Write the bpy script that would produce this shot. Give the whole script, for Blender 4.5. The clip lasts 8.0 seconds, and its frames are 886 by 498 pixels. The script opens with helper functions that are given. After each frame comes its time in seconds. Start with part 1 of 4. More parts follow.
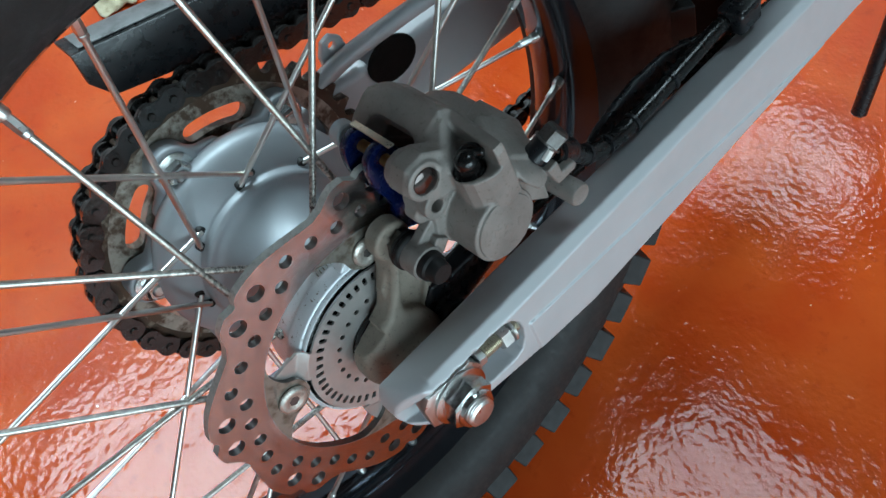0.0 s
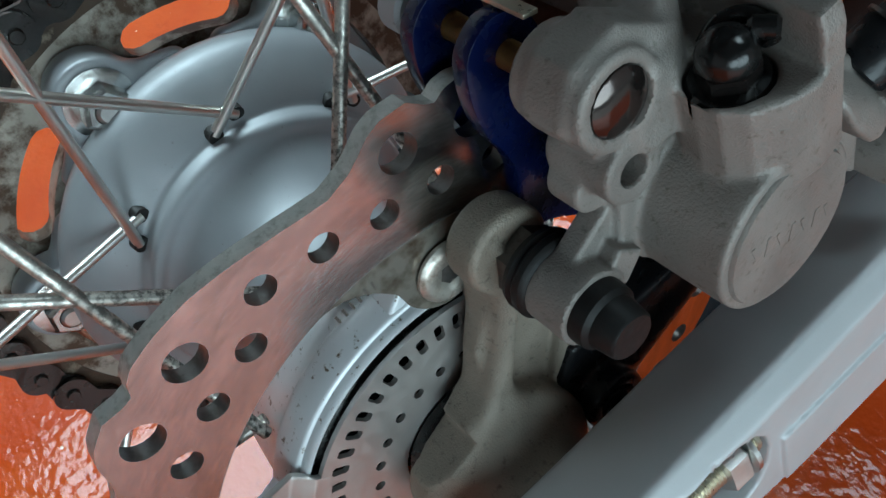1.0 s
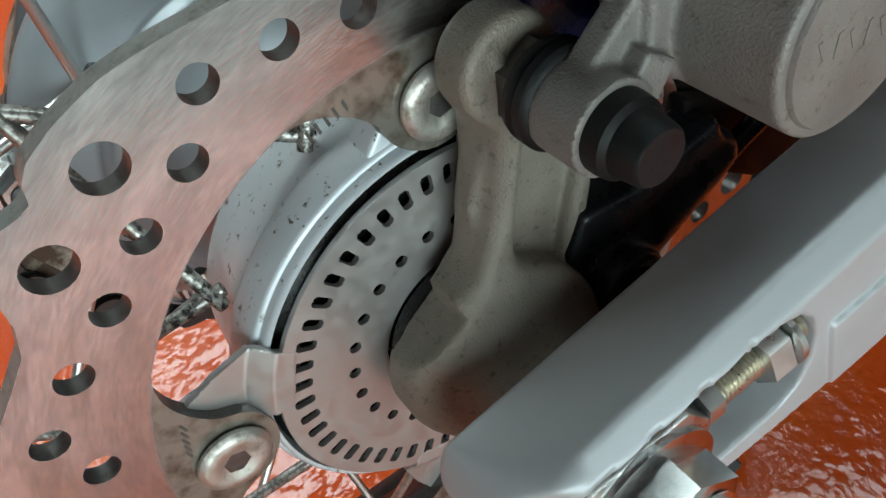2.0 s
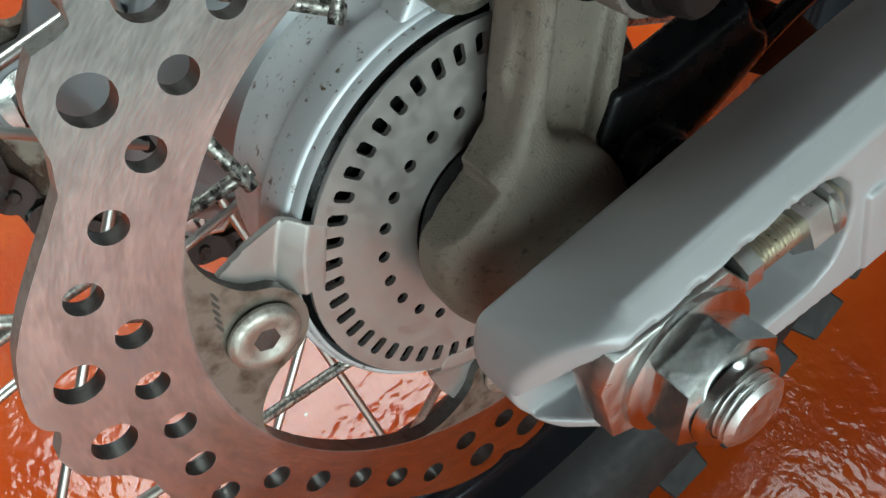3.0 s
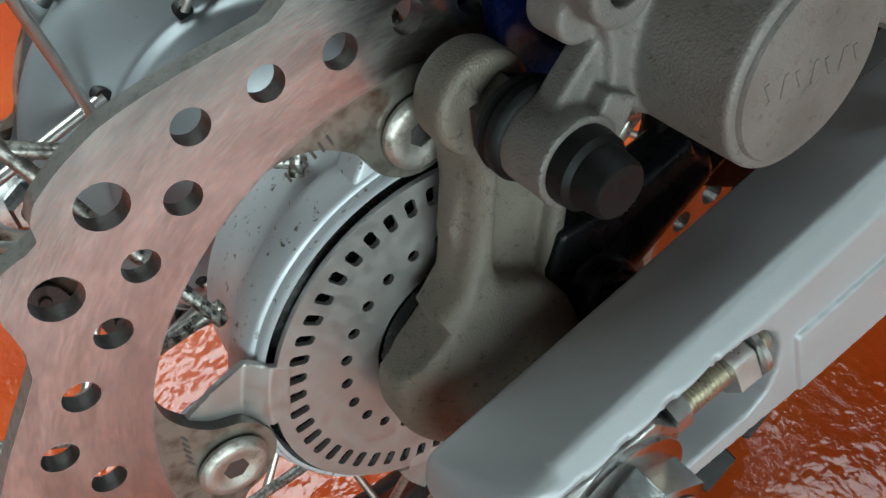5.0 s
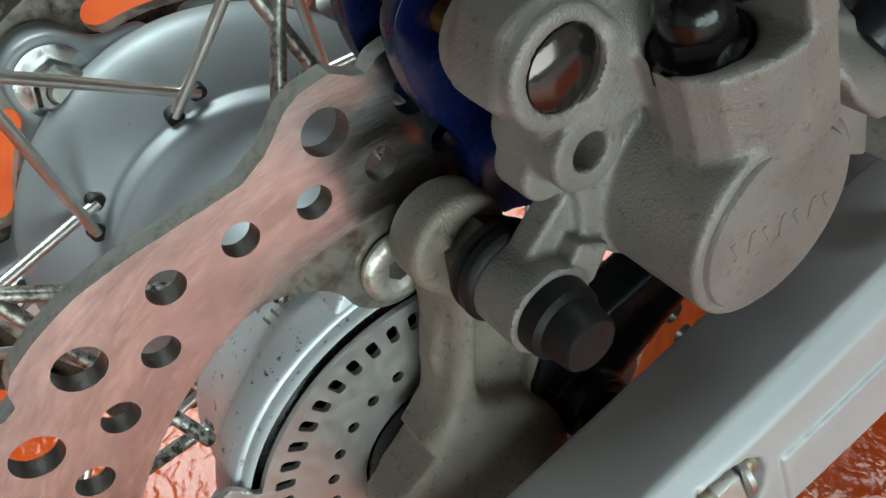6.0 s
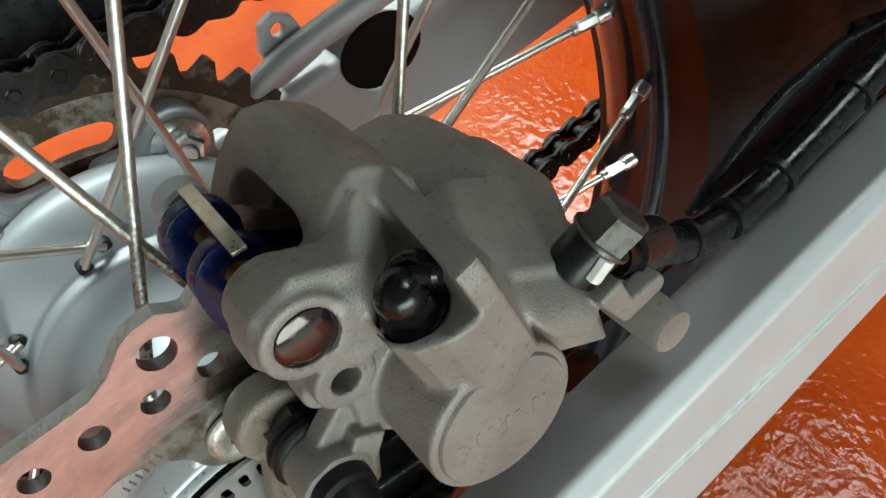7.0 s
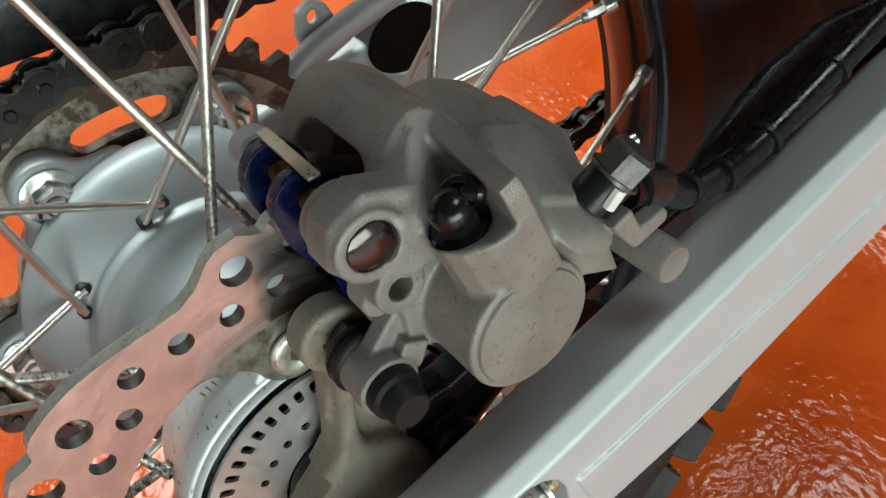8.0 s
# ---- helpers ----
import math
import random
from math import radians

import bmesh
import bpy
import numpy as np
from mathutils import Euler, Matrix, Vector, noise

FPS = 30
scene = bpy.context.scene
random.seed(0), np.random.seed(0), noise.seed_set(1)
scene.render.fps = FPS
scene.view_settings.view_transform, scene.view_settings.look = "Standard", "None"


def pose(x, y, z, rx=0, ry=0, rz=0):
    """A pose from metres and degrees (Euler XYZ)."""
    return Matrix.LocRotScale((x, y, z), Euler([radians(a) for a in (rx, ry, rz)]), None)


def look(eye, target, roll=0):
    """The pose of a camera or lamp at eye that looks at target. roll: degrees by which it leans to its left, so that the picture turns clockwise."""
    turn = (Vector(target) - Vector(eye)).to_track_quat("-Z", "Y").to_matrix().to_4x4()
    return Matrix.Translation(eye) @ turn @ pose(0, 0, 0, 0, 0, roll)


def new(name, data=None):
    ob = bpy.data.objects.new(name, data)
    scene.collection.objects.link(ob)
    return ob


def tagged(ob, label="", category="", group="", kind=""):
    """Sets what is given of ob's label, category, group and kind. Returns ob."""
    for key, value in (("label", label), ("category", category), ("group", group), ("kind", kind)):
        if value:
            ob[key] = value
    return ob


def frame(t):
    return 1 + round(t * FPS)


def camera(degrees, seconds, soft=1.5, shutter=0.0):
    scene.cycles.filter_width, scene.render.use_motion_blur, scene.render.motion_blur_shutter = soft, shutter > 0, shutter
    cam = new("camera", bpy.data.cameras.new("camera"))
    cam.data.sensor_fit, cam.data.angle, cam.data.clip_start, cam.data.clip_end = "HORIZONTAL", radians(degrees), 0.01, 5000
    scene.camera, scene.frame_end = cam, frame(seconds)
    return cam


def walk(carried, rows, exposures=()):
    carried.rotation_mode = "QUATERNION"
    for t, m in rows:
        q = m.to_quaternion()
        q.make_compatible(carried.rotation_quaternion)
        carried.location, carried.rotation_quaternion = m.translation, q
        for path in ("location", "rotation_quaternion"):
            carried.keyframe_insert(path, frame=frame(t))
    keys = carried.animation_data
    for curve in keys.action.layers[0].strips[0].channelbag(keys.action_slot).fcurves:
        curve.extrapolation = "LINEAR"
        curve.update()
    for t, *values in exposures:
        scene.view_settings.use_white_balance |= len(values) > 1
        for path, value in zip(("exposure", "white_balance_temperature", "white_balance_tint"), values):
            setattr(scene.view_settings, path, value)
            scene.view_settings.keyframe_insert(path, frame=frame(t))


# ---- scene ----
cam = camera(56.7, 8.0)
PATH = [
    (0, (0.1961, -0.0981, 0.7332), (-0.0257, 0.0668, 0.3166), -8.50),
    (0.5, (0.1186, -0.0656, 0.6186), (-0.1301, 0.0933, 0.2150), -9.24),
    (1, (0.0777, -0.0433, 0.5537), (-0.1662, 0.0994, 0.1412), -11.12),
    (1.5, (0.0663, -0.0347, 0.5278), (-0.1748, 0.0980, 0.1104), -11.06),
    (2, (0.0834, -0.0467, 0.5109), (-0.1583, 0.0823, 0.0927), -11.18),
    (2.1, (0.0857, -0.0492, 0.5084), (-0.1556, 0.0800, 0.0899), -11.09),
    (3.3, (0.1054, -0.0724, 0.4946), (-0.1374, 0.0569, 0.0771), -11.32),
    (3.5, (0.1133, -0.0768, 0.4942), (-0.1303, 0.0459, 0.0751), -11.98),
    (4, (0.1154, -0.0833, 0.4957), (-0.1273, 0.0382, 0.0758), -12.28),
    (4.5, (0.1114, -0.0709, 0.5075), (-0.1331, 0.0523, 0.0891), -12.49),
    (5, (0.0876, -0.0410, 0.5222), (-0.1537, 0.0793, 0.1012), -12.98),
    (5.1, (0.0835, -0.0350, 0.5271), (-0.1605, 0.0834, 0.1071), -13.73),
    (6.3, (0.0772, -0.0151, 0.5398), (-0.1781, 0.1066, 0.1274), -15.04),
    (6.5, (0.0761, -0.0039, 0.5482), (-0.1756, 0.1204, 0.1345), -14.77),
    (7, (0.0993, 0.0256, 0.5839), (-0.1546, 0.1465, 0.1705), -16.33),
    (7.5, (0.1149, 0.0103, 0.6024), (-0.1399, 0.1338, 0.1902), -15.88),
    (8, (0.1209, -0.0025, 0.6012), (-0.1358, 0.1253, 0.1915), -15.05),
]
walk(cam, [(t, look(eye, target, roll)) for t, eye, target, roll in PATH],
     [(0, -0.6, 5350, -10), (1, -0.7, 5450, -10), (2.0, -0.6, 5900, -10), (3.5, -0.74, 6050, -10), (4.5, -0.74, 6000, -10), (5, -0.76, 5900, -10), (6.5, -0.32, 6200, -10), (7, -0.2, 6300, -10), (8, -0.28, 6400, -10)])

# ---------------------------------------------------------------- light
world = bpy.data.worlds.new("daylight")
scene.world = world
world.use_nodes = True
wn = world.node_tree.nodes
sky = wn.new("ShaderNodeTexSky")
sky.sky_type, sky.sun_disc = "NISHITA", False
sky.sun_elevation, sky.sun_rotation = radians(50), radians(-90)
world.node_tree.links.new(sky.outputs[0], wn["Background"].inputs[0])
wn["Background"].inputs[1].default_value = 0.12


def window_light(name, place, target, wide, high, watts, colour):
    """Daylight that comes in through an opening of the workshop."""
    lamp = bpy.data.lights.new(name, "AREA")
    lamp.shape, lamp.size, lamp.size_y, lamp.energy, lamp.color = "RECTANGLE", wide, high, watts, colour
    ob = new(name, lamp)
    ob.matrix_world = look(place, target)
    return ob


window_light("roof_light", (-1.9, 0.5, 3.24), (-1.9, 0.5, 0), 1.1, 2.95, 235, (0.96, 0.98, 1.0))
window_light("roof_light_front", (-0.3, 1.4, 3.24), (-0.3, 1.4, 0), 1.8, 0.6, 42, (0.96, 0.98, 1.0))
window_light("roof_light_far", (-0.8, 3.1, 3.24), (-0.8, 3.1, 0), 0.8, 0.9, 42, (0.96, 0.98, 1.0))
window_light("shopfront_daylight", (2.35, -0.7, 1.0), (0, -0.6, 0.7), 2.8, 1.25, 88, (0.96, 0.98, 1.0))

# ---------------------------------------------------------------- materials


def material(name, colour, rough=0.5, metal=0.0, dirt=None, dirt_scale=60.0, dirt_at=(0.5, 0.7), grain=0.0, grain_scale=1500.0,
             mottle=0.12, mottle_scale=120.0, rough_vary=0.1, coat=0.0, spec=0.5):
    """A surface with mottled colour, patches of dirt, uneven gloss and fine relief."""
    m = bpy.data.materials.new(name)
    m.use_nodes = True
    n, k = m.node_tree.nodes, m.node_tree.links
    b = n["Principled BSDF"]
    b.inputs["Metallic"].default_value = metal
    b.inputs["Coat Weight"].default_value = coat
    b.inputs["Coat Roughness"].default_value = 0.08
    b.inputs["Specular IOR Level"].default_value = spec
    where = n.new("ShaderNodeTexCoord")
    big = n.new("ShaderNodeTexNoise")
    big.inputs["Scale"].default_value, big.inputs["Detail"].default_value = mottle_scale, 4.0
    k.new(where.outputs["Object"], big.inputs["Vector"])
    span = n.new("ShaderNodeMapRange")
    span.inputs["To Min"].default_value, span.inputs["To Max"].default_value = 1 - mottle, 1 + mottle
    span.inputs["From Min"].default_value, span.inputs["From Max"].default_value = 0.3, 0.7
    k.new(big.outputs["Fac"], span.inputs["Value"])
    tone = n.new("ShaderNodeVectorMath")
    tone.operation = "SCALE"
    tone.inputs[0].default_value = colour
    k.new(span.outputs["Result"], tone.inputs["Scale"])
    out = tone.outputs["Vector"]
    gloss = n.new("ShaderNodeMapRange")
    gloss.inputs["From Min"].default_value, gloss.inputs["From Max"].default_value = 0.3, 0.7
    gloss.inputs["To Min"].default_value, gloss.inputs["To Max"].default_value = max(0.02, rough - rough_vary), min(1, rough + rough_vary)
    fine = n.new("ShaderNodeTexNoise")
    fine.inputs["Scale"].default_value, fine.inputs["Detail"].default_value = mottle_scale * 3.1, 3.0
    k.new(where.outputs["Object"], fine.inputs["Vector"])
    k.new(fine.outputs["Fac"], gloss.inputs["Value"])
    k.new(gloss.outputs["Result"], b.inputs["Roughness"])
    if dirt:
        spots = n.new("ShaderNodeTexNoise")
        spots.inputs["Scale"].default_value, spots.inputs["Detail"].default_value = dirt_scale, 8.0
        spots.inputs["Roughness"].default_value = 0.65
        k.new(where.outputs["Object"], spots.inputs["Vector"])
        edge = n.new("ShaderNodeMapRange")
        edge.inputs["From Min"].default_value, edge.inputs["From Max"].default_value = dirt_at
        k.new(spots.outputs["Fac"], edge.inputs["Value"])
        mix = n.new("ShaderNodeMix")
        mix.data_type = "RGBA"
        mix.inputs["B"].default_value = (*dirt, 1)
        k.new(edge.outputs["Result"], mix.inputs["Factor"])
        k.new(out, mix.inputs["A"])
        out = mix.outputs["Result"]
        if metal > 0:
            less = n.new("ShaderNodeMapRange")
            less.inputs["To Min"].default_value, less.inputs["To Max"].default_value = metal, metal * 0.2
            k.new(edge.outputs["Result"], less.inputs["Value"])
            k.new(less.outputs["Result"], b.inputs["Metallic"])
    k.new(out, b.inputs["Base Color"])
    if grain:
        sand = n.new("ShaderNodeTexNoise")
        sand.inputs["Scale"].default_value, sand.inputs["Detail"].default_value = grain_scale, 3.0
        k.new(where.outputs["Object"], sand.inputs["Vector"])
        bump = n.new("ShaderNodeBump")
        bump.inputs["Strength"].default_value, bump.inputs["Distance"].default_value = grain, 0.0006
        k.new(sand.outputs["Fac"], bump.inputs["Height"])
        k.new(bump.outputs["Normal"], b.inputs["Normal"])
    return m


cast_grey = material("cast_grey_paint", (0.235, 0.216, 0.198), 0.5, 0.2, (0.085, 0.068, 0.052), 430, (0.57, 0.76), 0.42, 1900, 0.2, 45)
cast_raw = material("raw_cast_aluminium", (0.215, 0.186, 0.15), 0.52, 0.2, (0.05, 0.037, 0.025), 520, (0.56, 0.76), 0.5, 1900, 0.2, 50)
silver = material("silver_paint", (0.52, 0.53, 0.545), 0.47, 0.25, (0.16, 0.15, 0.14), 900, (0.74, 0.8), 0.06, 2200, 0.04, 30, rough_vary=0.06)
hub_silver = material("hub_silver_paint", (0.36, 0.38, 0.4), 0.5, 0.4, (0.17, 0.14, 0.1), 520, (0.66, 0.76), 0.08, 2200, 0.05, 40, rough_vary=0.05)
ring_steel = material("stamped_stainless", (0.5, 0.48, 0.46), 0.42, 0.75, (0.2, 0.17, 0.14), 500, (0.7, 0.8), 0.05, 2500, 0.06, 90)
zinc = material("bright_zinc", (0.68, 0.68, 0.66), 0.35, 1.0, None, grain=0.03, grain_scale=1800, mottle=0.12, mottle_scale=150, rough_vary=0.08)
nut_chrome = material("polished_nut_plating", (0.6, 0.61, 0.6), 0.2, 1.0, None, grain=0.03, grain_scale=1800, mottle=0.1, mottle_scale=180, rough_vary=0.06)
yellow_zinc = material("yellow_zinc", (0.56, 0.52, 0.41), 0.36, 0.9, (0.2, 0.17, 0.11), 350, (0.6, 0.75), 0.08, 2000, 0.12, 200)
old_zinc = material("dusty_zinc", (0.55, 0.53, 0.48), 0.4, 0.8, (0.16, 0.12, 0.08), 250, (0.5, 0.72), 0.12, 1800, 0.15, 200)
spoke_steel = material("spoke_steel", (0.72, 0.7, 0.66), 0.36, 1.0, None, mottle=0.08, mottle_scale=120, rough_vary=0.05)
grimy_spoke = material("grimy_spoke_steel", (0.62, 0.6, 0.55), 0.4, 1.0, (0.03, 0.025, 0.02), 520, (0.44, 0.58), 0.05, 1200, 0.12, 200)
flange_paint = material("pale_flange_paint", (0.72, 0.75, 0.78), 0.42, 0.3, (0.12, 0.09, 0.06), 420, (0.6, 0.68), 0.08, 2200, 0.08, 60)
rubber = material("tyre_rubber", (0.022, 0.0212, 0.021), 0.6, 0.0, (0.035, 0.031, 0.029), 90, (0.55, 0.8), 0.25, 700, 0.2, 60, spec=0.3)
rim_black = material("black_anodised_rim", (0.06, 0.068, 0.082), 0.13, 0.9, None, grain=0.02, grain_scale=900, mottle=0.08, mottle_scale=60, rough_vary=0.04)
black_plastic = material("black_plastic", (0.008, 0.0085, 0.01), 0.3, 0.0, (0.03, 0.03, 0.03), 150, (0.64, 0.85), 0.12, 900, 0.2, 60, spec=0.4)
black_rubber = material("black_rubber", (0.005, 0.005, 0.005), 0.24, 0.0, (0.03, 0.027, 0.024), 500, (0.66, 0.8), 0.1, 900, 0.2, 90)
matte_rubber = material("matte_black_rubber", (0.007, 0.007, 0.007), 0.5, 0.0, (0.03, 0.027, 0.024), 500, (0.62, 0.8), 0.1, 900, 0.2, 90, spec=0.3)
chain_steel = material("oily_chain_steel", (0.018, 0.016, 0.015), 0.2, 0.3, (0.03, 0.02, 0.013), 260, (0.55, 0.72), 0.12, 700, 0.3, 150, coat=0.7)
sprocket_steel = material("grimy_sprocket", (0.4, 0.365, 0.31), 0.42, 0.35, (0.075, 0.043, 0.023), 60, (0.44, 0.56), 0.15, 700, 0.15, 90)
grime_brown = material("oily_brown_grime", (0.055, 0.035, 0.021), 0.42, 0.2, (0.2, 0.165, 0.12), 120, (0.56, 0.66), 0.5, 500, 0.3, 90)
pad_blue = material("blue_pad_backing", (0.002, 0.005, 0.036), 0.25, 0.0, (0.012, 0.012, 0.02), 300, (0.6, 0.8), 0.04, 900, 0.15, 90, coat=0.15, spec=0.3)
brass = material("brass_pin", (0.33, 0.19, 0.06), 0.4, 0.7, (0.12, 0.07, 0.03), 400, (0.5, 0.7), 0.2, 1200, 0.2, 200)
dark_gloss = material("dark_polished_plug", (0.1, 0.085, 0.08), 0.12, 0.9, None, grain=0.03)
lining = material("brake_lining", (0.03, 0.028, 0.026), 0.8, 0.0, None, grain=0.4)
mark_ink = material("stamped_mark", (0.09, 0.08, 0.07), 0.6, 0.3)
dark_steel = material("dark_cut_steel", (0.14, 0.135, 0.13), 0.38, 0.9, (0.05, 0.04, 0.03), 300, (0.5, 0.7), 0.1, 1500, 0.2, 200)
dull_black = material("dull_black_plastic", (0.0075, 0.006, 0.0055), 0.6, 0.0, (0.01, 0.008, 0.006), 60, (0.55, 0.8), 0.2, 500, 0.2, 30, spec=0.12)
cloth_cream = material("cream_cotton", (0.5, 0.45, 0.3), 0.9, 0.0, (0.25, 0.2, 0.12), 60, (0.5, 0.7), 0.6, 900)
cloth_teal = material("teal_cotton", (0.03, 0.2, 0.2), 0.9, 0.0, (0.02, 0.08, 0.08), 60, (0.5, 0.7), 0.6, 900)
edge_coat = material("grey_edge_coat", (0.5, 0.51, 0.48), 0.45, 0.3, (0.16, 0.15, 0.12), 420, (0.5, 0.8), 0.25, 900, 0.12, 200)
hole_shade = material("hole_shade_colour", (0.012, 0.011, 0.01), 0.6)
wall_paint = material("wall_paint", (0.36, 0.355, 0.35), 0.7, 0.0, (0.09, 0.085, 0.08), 2, (0.55, 0.8), 0.1, 60, 0.06, 1.5)
concrete = material("pale_concrete", (0.36, 0.345, 0.325), 0.75, 0.0, (0.27, 0.258, 0.24), 6, (0.45, 0.7), 0.3, 90, 0.08, 12)
label_sheen = material("worn_label_and_sheen", (0.2, 0.2, 0.2), 0.4, 0.1, (0.05, 0.05, 0.05), 60, (0.45, 0.7), 0.1, 900, 0.2, 60)
white_paint = material("white_marking_paint", (0.75, 0.74, 0.7), 0.5)
ceiling_paint = material("ceiling_paint", (0.07, 0.07, 0.07), 0.8, 0.0, None, mottle=0.05, mottle_scale=1.0)


def grime_near_hub(m):
    """Keeps a spoke's grime to the stretch near the hub."""
    n, k = m.node_tree.nodes, m.node_tree.links
    mix = next(x for x in n if x.type == "MIX")
    edge = mix.inputs["Factor"].links[0].from_socket
    where, flat, far, fade, both = (n.new("ShaderNode" + x) for x in ("TexCoord", "VectorMath", "VectorMath", "MapRange", "Math"))
    flat.operation, far.operation, both.operation = "MULTIPLY", "LENGTH", "MULTIPLY"
    flat.inputs[1].default_value = (0, 1, 1)
    k.new(where.outputs["Object"], flat.inputs[0])
    k.new(flat.outputs[0], far.inputs[0])
    for key, v in (("From Min", 0.075), ("From Max", 0.14), ("To Min", 1.0), ("To Max", 0.12)):
        fade.inputs[key].default_value = v
    k.new(far.outputs["Value"], fade.inputs["Value"])
    k.new(edge, both.inputs[0])
    k.new(fade.outputs["Result"], both.inputs[1])
    for link in list(edge.links):
        if link.to_node != both:
            target = link.to_socket
            k.new(both.outputs[0], target)


grime_near_hub(grimy_spoke)


def disc_material():
    """Brushed steel with rings of wear, worn brighter and darker in bands."""
    m = bpy.data.materials.new("brushed_disc_steel")
    m.use_nodes = True
    n, k = m.node_tree.nodes, m.node_tree.links
    b = n["Principled BSDF"]
    b.inputs["Metallic"].default_value = 1.0
    where = n.new("ShaderNodeTexCoord")
    parts = n.new("ShaderNodeSeparateXYZ")
    k.new(where.outputs["Object"], parts.inputs[0])
    flat = n.new("ShaderNodeCombineXYZ")
    k.new(parts.outputs["Y"], flat.inputs["X"])
    k.new(parts.outputs["Z"], flat.inputs["Y"])
    far = n.new("ShaderNodeVectorMath")
    far.operation = "LENGTH"
    k.new(flat.outputs[0], far.inputs[0])
    turn = n.new("ShaderNodeVectorMath")
    turn.operation = "NORMALIZE"
    k.new(flat.outputs[0], turn.inputs[0])
    rings = n.new("ShaderNodeVectorMath")
    rings.operation = "SCALE"
    rings.inputs["Scale"].default_value = 0.02
    k.new(turn.outputs[0], rings.inputs[0])
    both = n.new("ShaderNodeSeparateXYZ")
    k.new(rings.outputs[0], both.inputs[0])
    join = n.new("ShaderNodeCombineXYZ")
    k.new(far.outputs["Value"], join.inputs["X"])
    k.new(both.outputs["X"], join.inputs["Y"])
    k.new(both.outputs["Y"], join.inputs["Z"])
    lines = n.new("ShaderNodeTexNoise")
    lines.inputs["Scale"].default_value, lines.inputs["Detail"].default_value = 1600, 5
    k.new(join.outputs[0], lines.inputs["Vector"])
    soft = n.new("ShaderNodeTexNoise")
    soft.inputs["Scale"].default_value, soft.inputs["Detail"].default_value = 45, 4
    k.new(where.outputs["Object"], soft.inputs["Vector"])
    ramp = n.new("ShaderNodeMapRange")
    ramp.inputs["From Min"].default_value, ramp.inputs["From Max"].default_value = 0.3, 0.7
    ramp.inputs["To Min"].default_value, ramp.inputs["To Max"].default_value = 0.46, 0.68
    k.new(lines.outputs["Fac"], ramp.inputs["Value"])
    tint = n.new("ShaderNodeVectorMath")
    tint.operation = "SCALE"
    tint.inputs[0].default_value = (0.96, 0.95, 0.94)
    # wider rings of wear, and smudges along the rings
    bands = n.new("ShaderNodeTexNoise")
    bands.inputs["Scale"].default_value, bands.inputs["Detail"].default_value = 260, 3
    k.new(join.outputs[0], bands.inputs["Vector"])
    wide = n.new("ShaderNodeMapRange")
    wide.inputs["From Min"].default_value, wide.inputs["From Max"].default_value = 0.3, 0.7
    wide.inputs["To Min"].default_value, wide.inputs["To Max"].default_value = 0.78, 1.12
    k.new(bands.outputs["Fac"], wide.inputs["Value"])
    worn_tone = n.new("ShaderNodeMath")
    worn_tone.operation = "MULTIPLY"
    k.new(ramp.outputs["Result"], worn_tone.inputs[0])
    k.new(wide.outputs["Result"], worn_tone.inputs[1])
    k.new(worn_tone.outputs[0], tint.inputs["Scale"])
    # inside the pad's track the steel keeps its dull, dirty skin
    track = n.new("ShaderNodeMapRange")
    track.inputs["From Min"].default_value, track.inputs["From Max"].default_value = 0.0752, 0.0766
    k.new(far.outputs["Value"], track.inputs["Value"])
    grime = n.new("ShaderNodeTexNoise")
    grime.inputs["Scale"].default_value, grime.inputs["Detail"].default_value = 170, 6
    k.new(where.outputs["Object"], grime.inputs["Vector"])
    skin = n.new("ShaderNodeMix")
    skin.data_type = "RGBA"
    skin.inputs["A"].default_value, skin.inputs["B"].default_value = (0.3, 0.28, 0.24, 1), (0.1, 0.075, 0.05, 1)
    spread = n.new("ShaderNodeMapRange")
    spread.inputs["From Min"].default_value, spread.inputs["From Max"].default_value = 0.46, 0.7
    k.new(grime.outputs["Fac"], spread.inputs["Value"])
    k.new(spread.outputs["Result"], skin.inputs["Factor"])
    face = n.new("ShaderNodeMix")
    face.data_type = "RGBA"
    k.new(track.outputs["Result"], face.inputs["Factor"])
    k.new(skin.outputs["Result"], face.inputs["A"])
    k.new(tint.outputs["Vector"], face.inputs["B"])
    k.new(face.outputs["Result"], b.inputs["Base Color"])
    worn = n.new("ShaderNodeMapRange")
    worn.inputs["To Min"].default_value = 0.55
    k.new(track.outputs["Result"], worn.inputs["Value"])
    k.new(worn.outputs["Result"], b.inputs["Metallic"])
    shine = n.new("ShaderNodeMapRange")
    shine.inputs["From Min"].default_value, shine.inputs["From Max"].default_value = 0.3, 0.7
    shine.inputs["To Min"].default_value, shine.inputs["To Max"].default_value = 0.14, 0.24
    k.new(soft.outputs["Fac"], shine.inputs["Value"])
    k.new(shine.outputs["Result"], b.inputs["Roughness"])
    b.inputs["Anisotropic"].default_value = 0.6
    grooves = n.new("ShaderNodeTangent")
    grooves.direction_type, grooves.axis = "RADIAL", "X"
    k.new(grooves.outputs[0], b.inputs["Tangent"])
    bump = n.new("ShaderNodeBump")
    bump.inputs["Strength"].default_value, bump.inputs["Distance"].default_value = 0.12, 0.0002
    k.new(lines.outputs["Fac"], bump.inputs["Height"])
    k.new(bump.outputs["Normal"], b.inputs["Normal"])
    return m


disc_steel = disc_material()


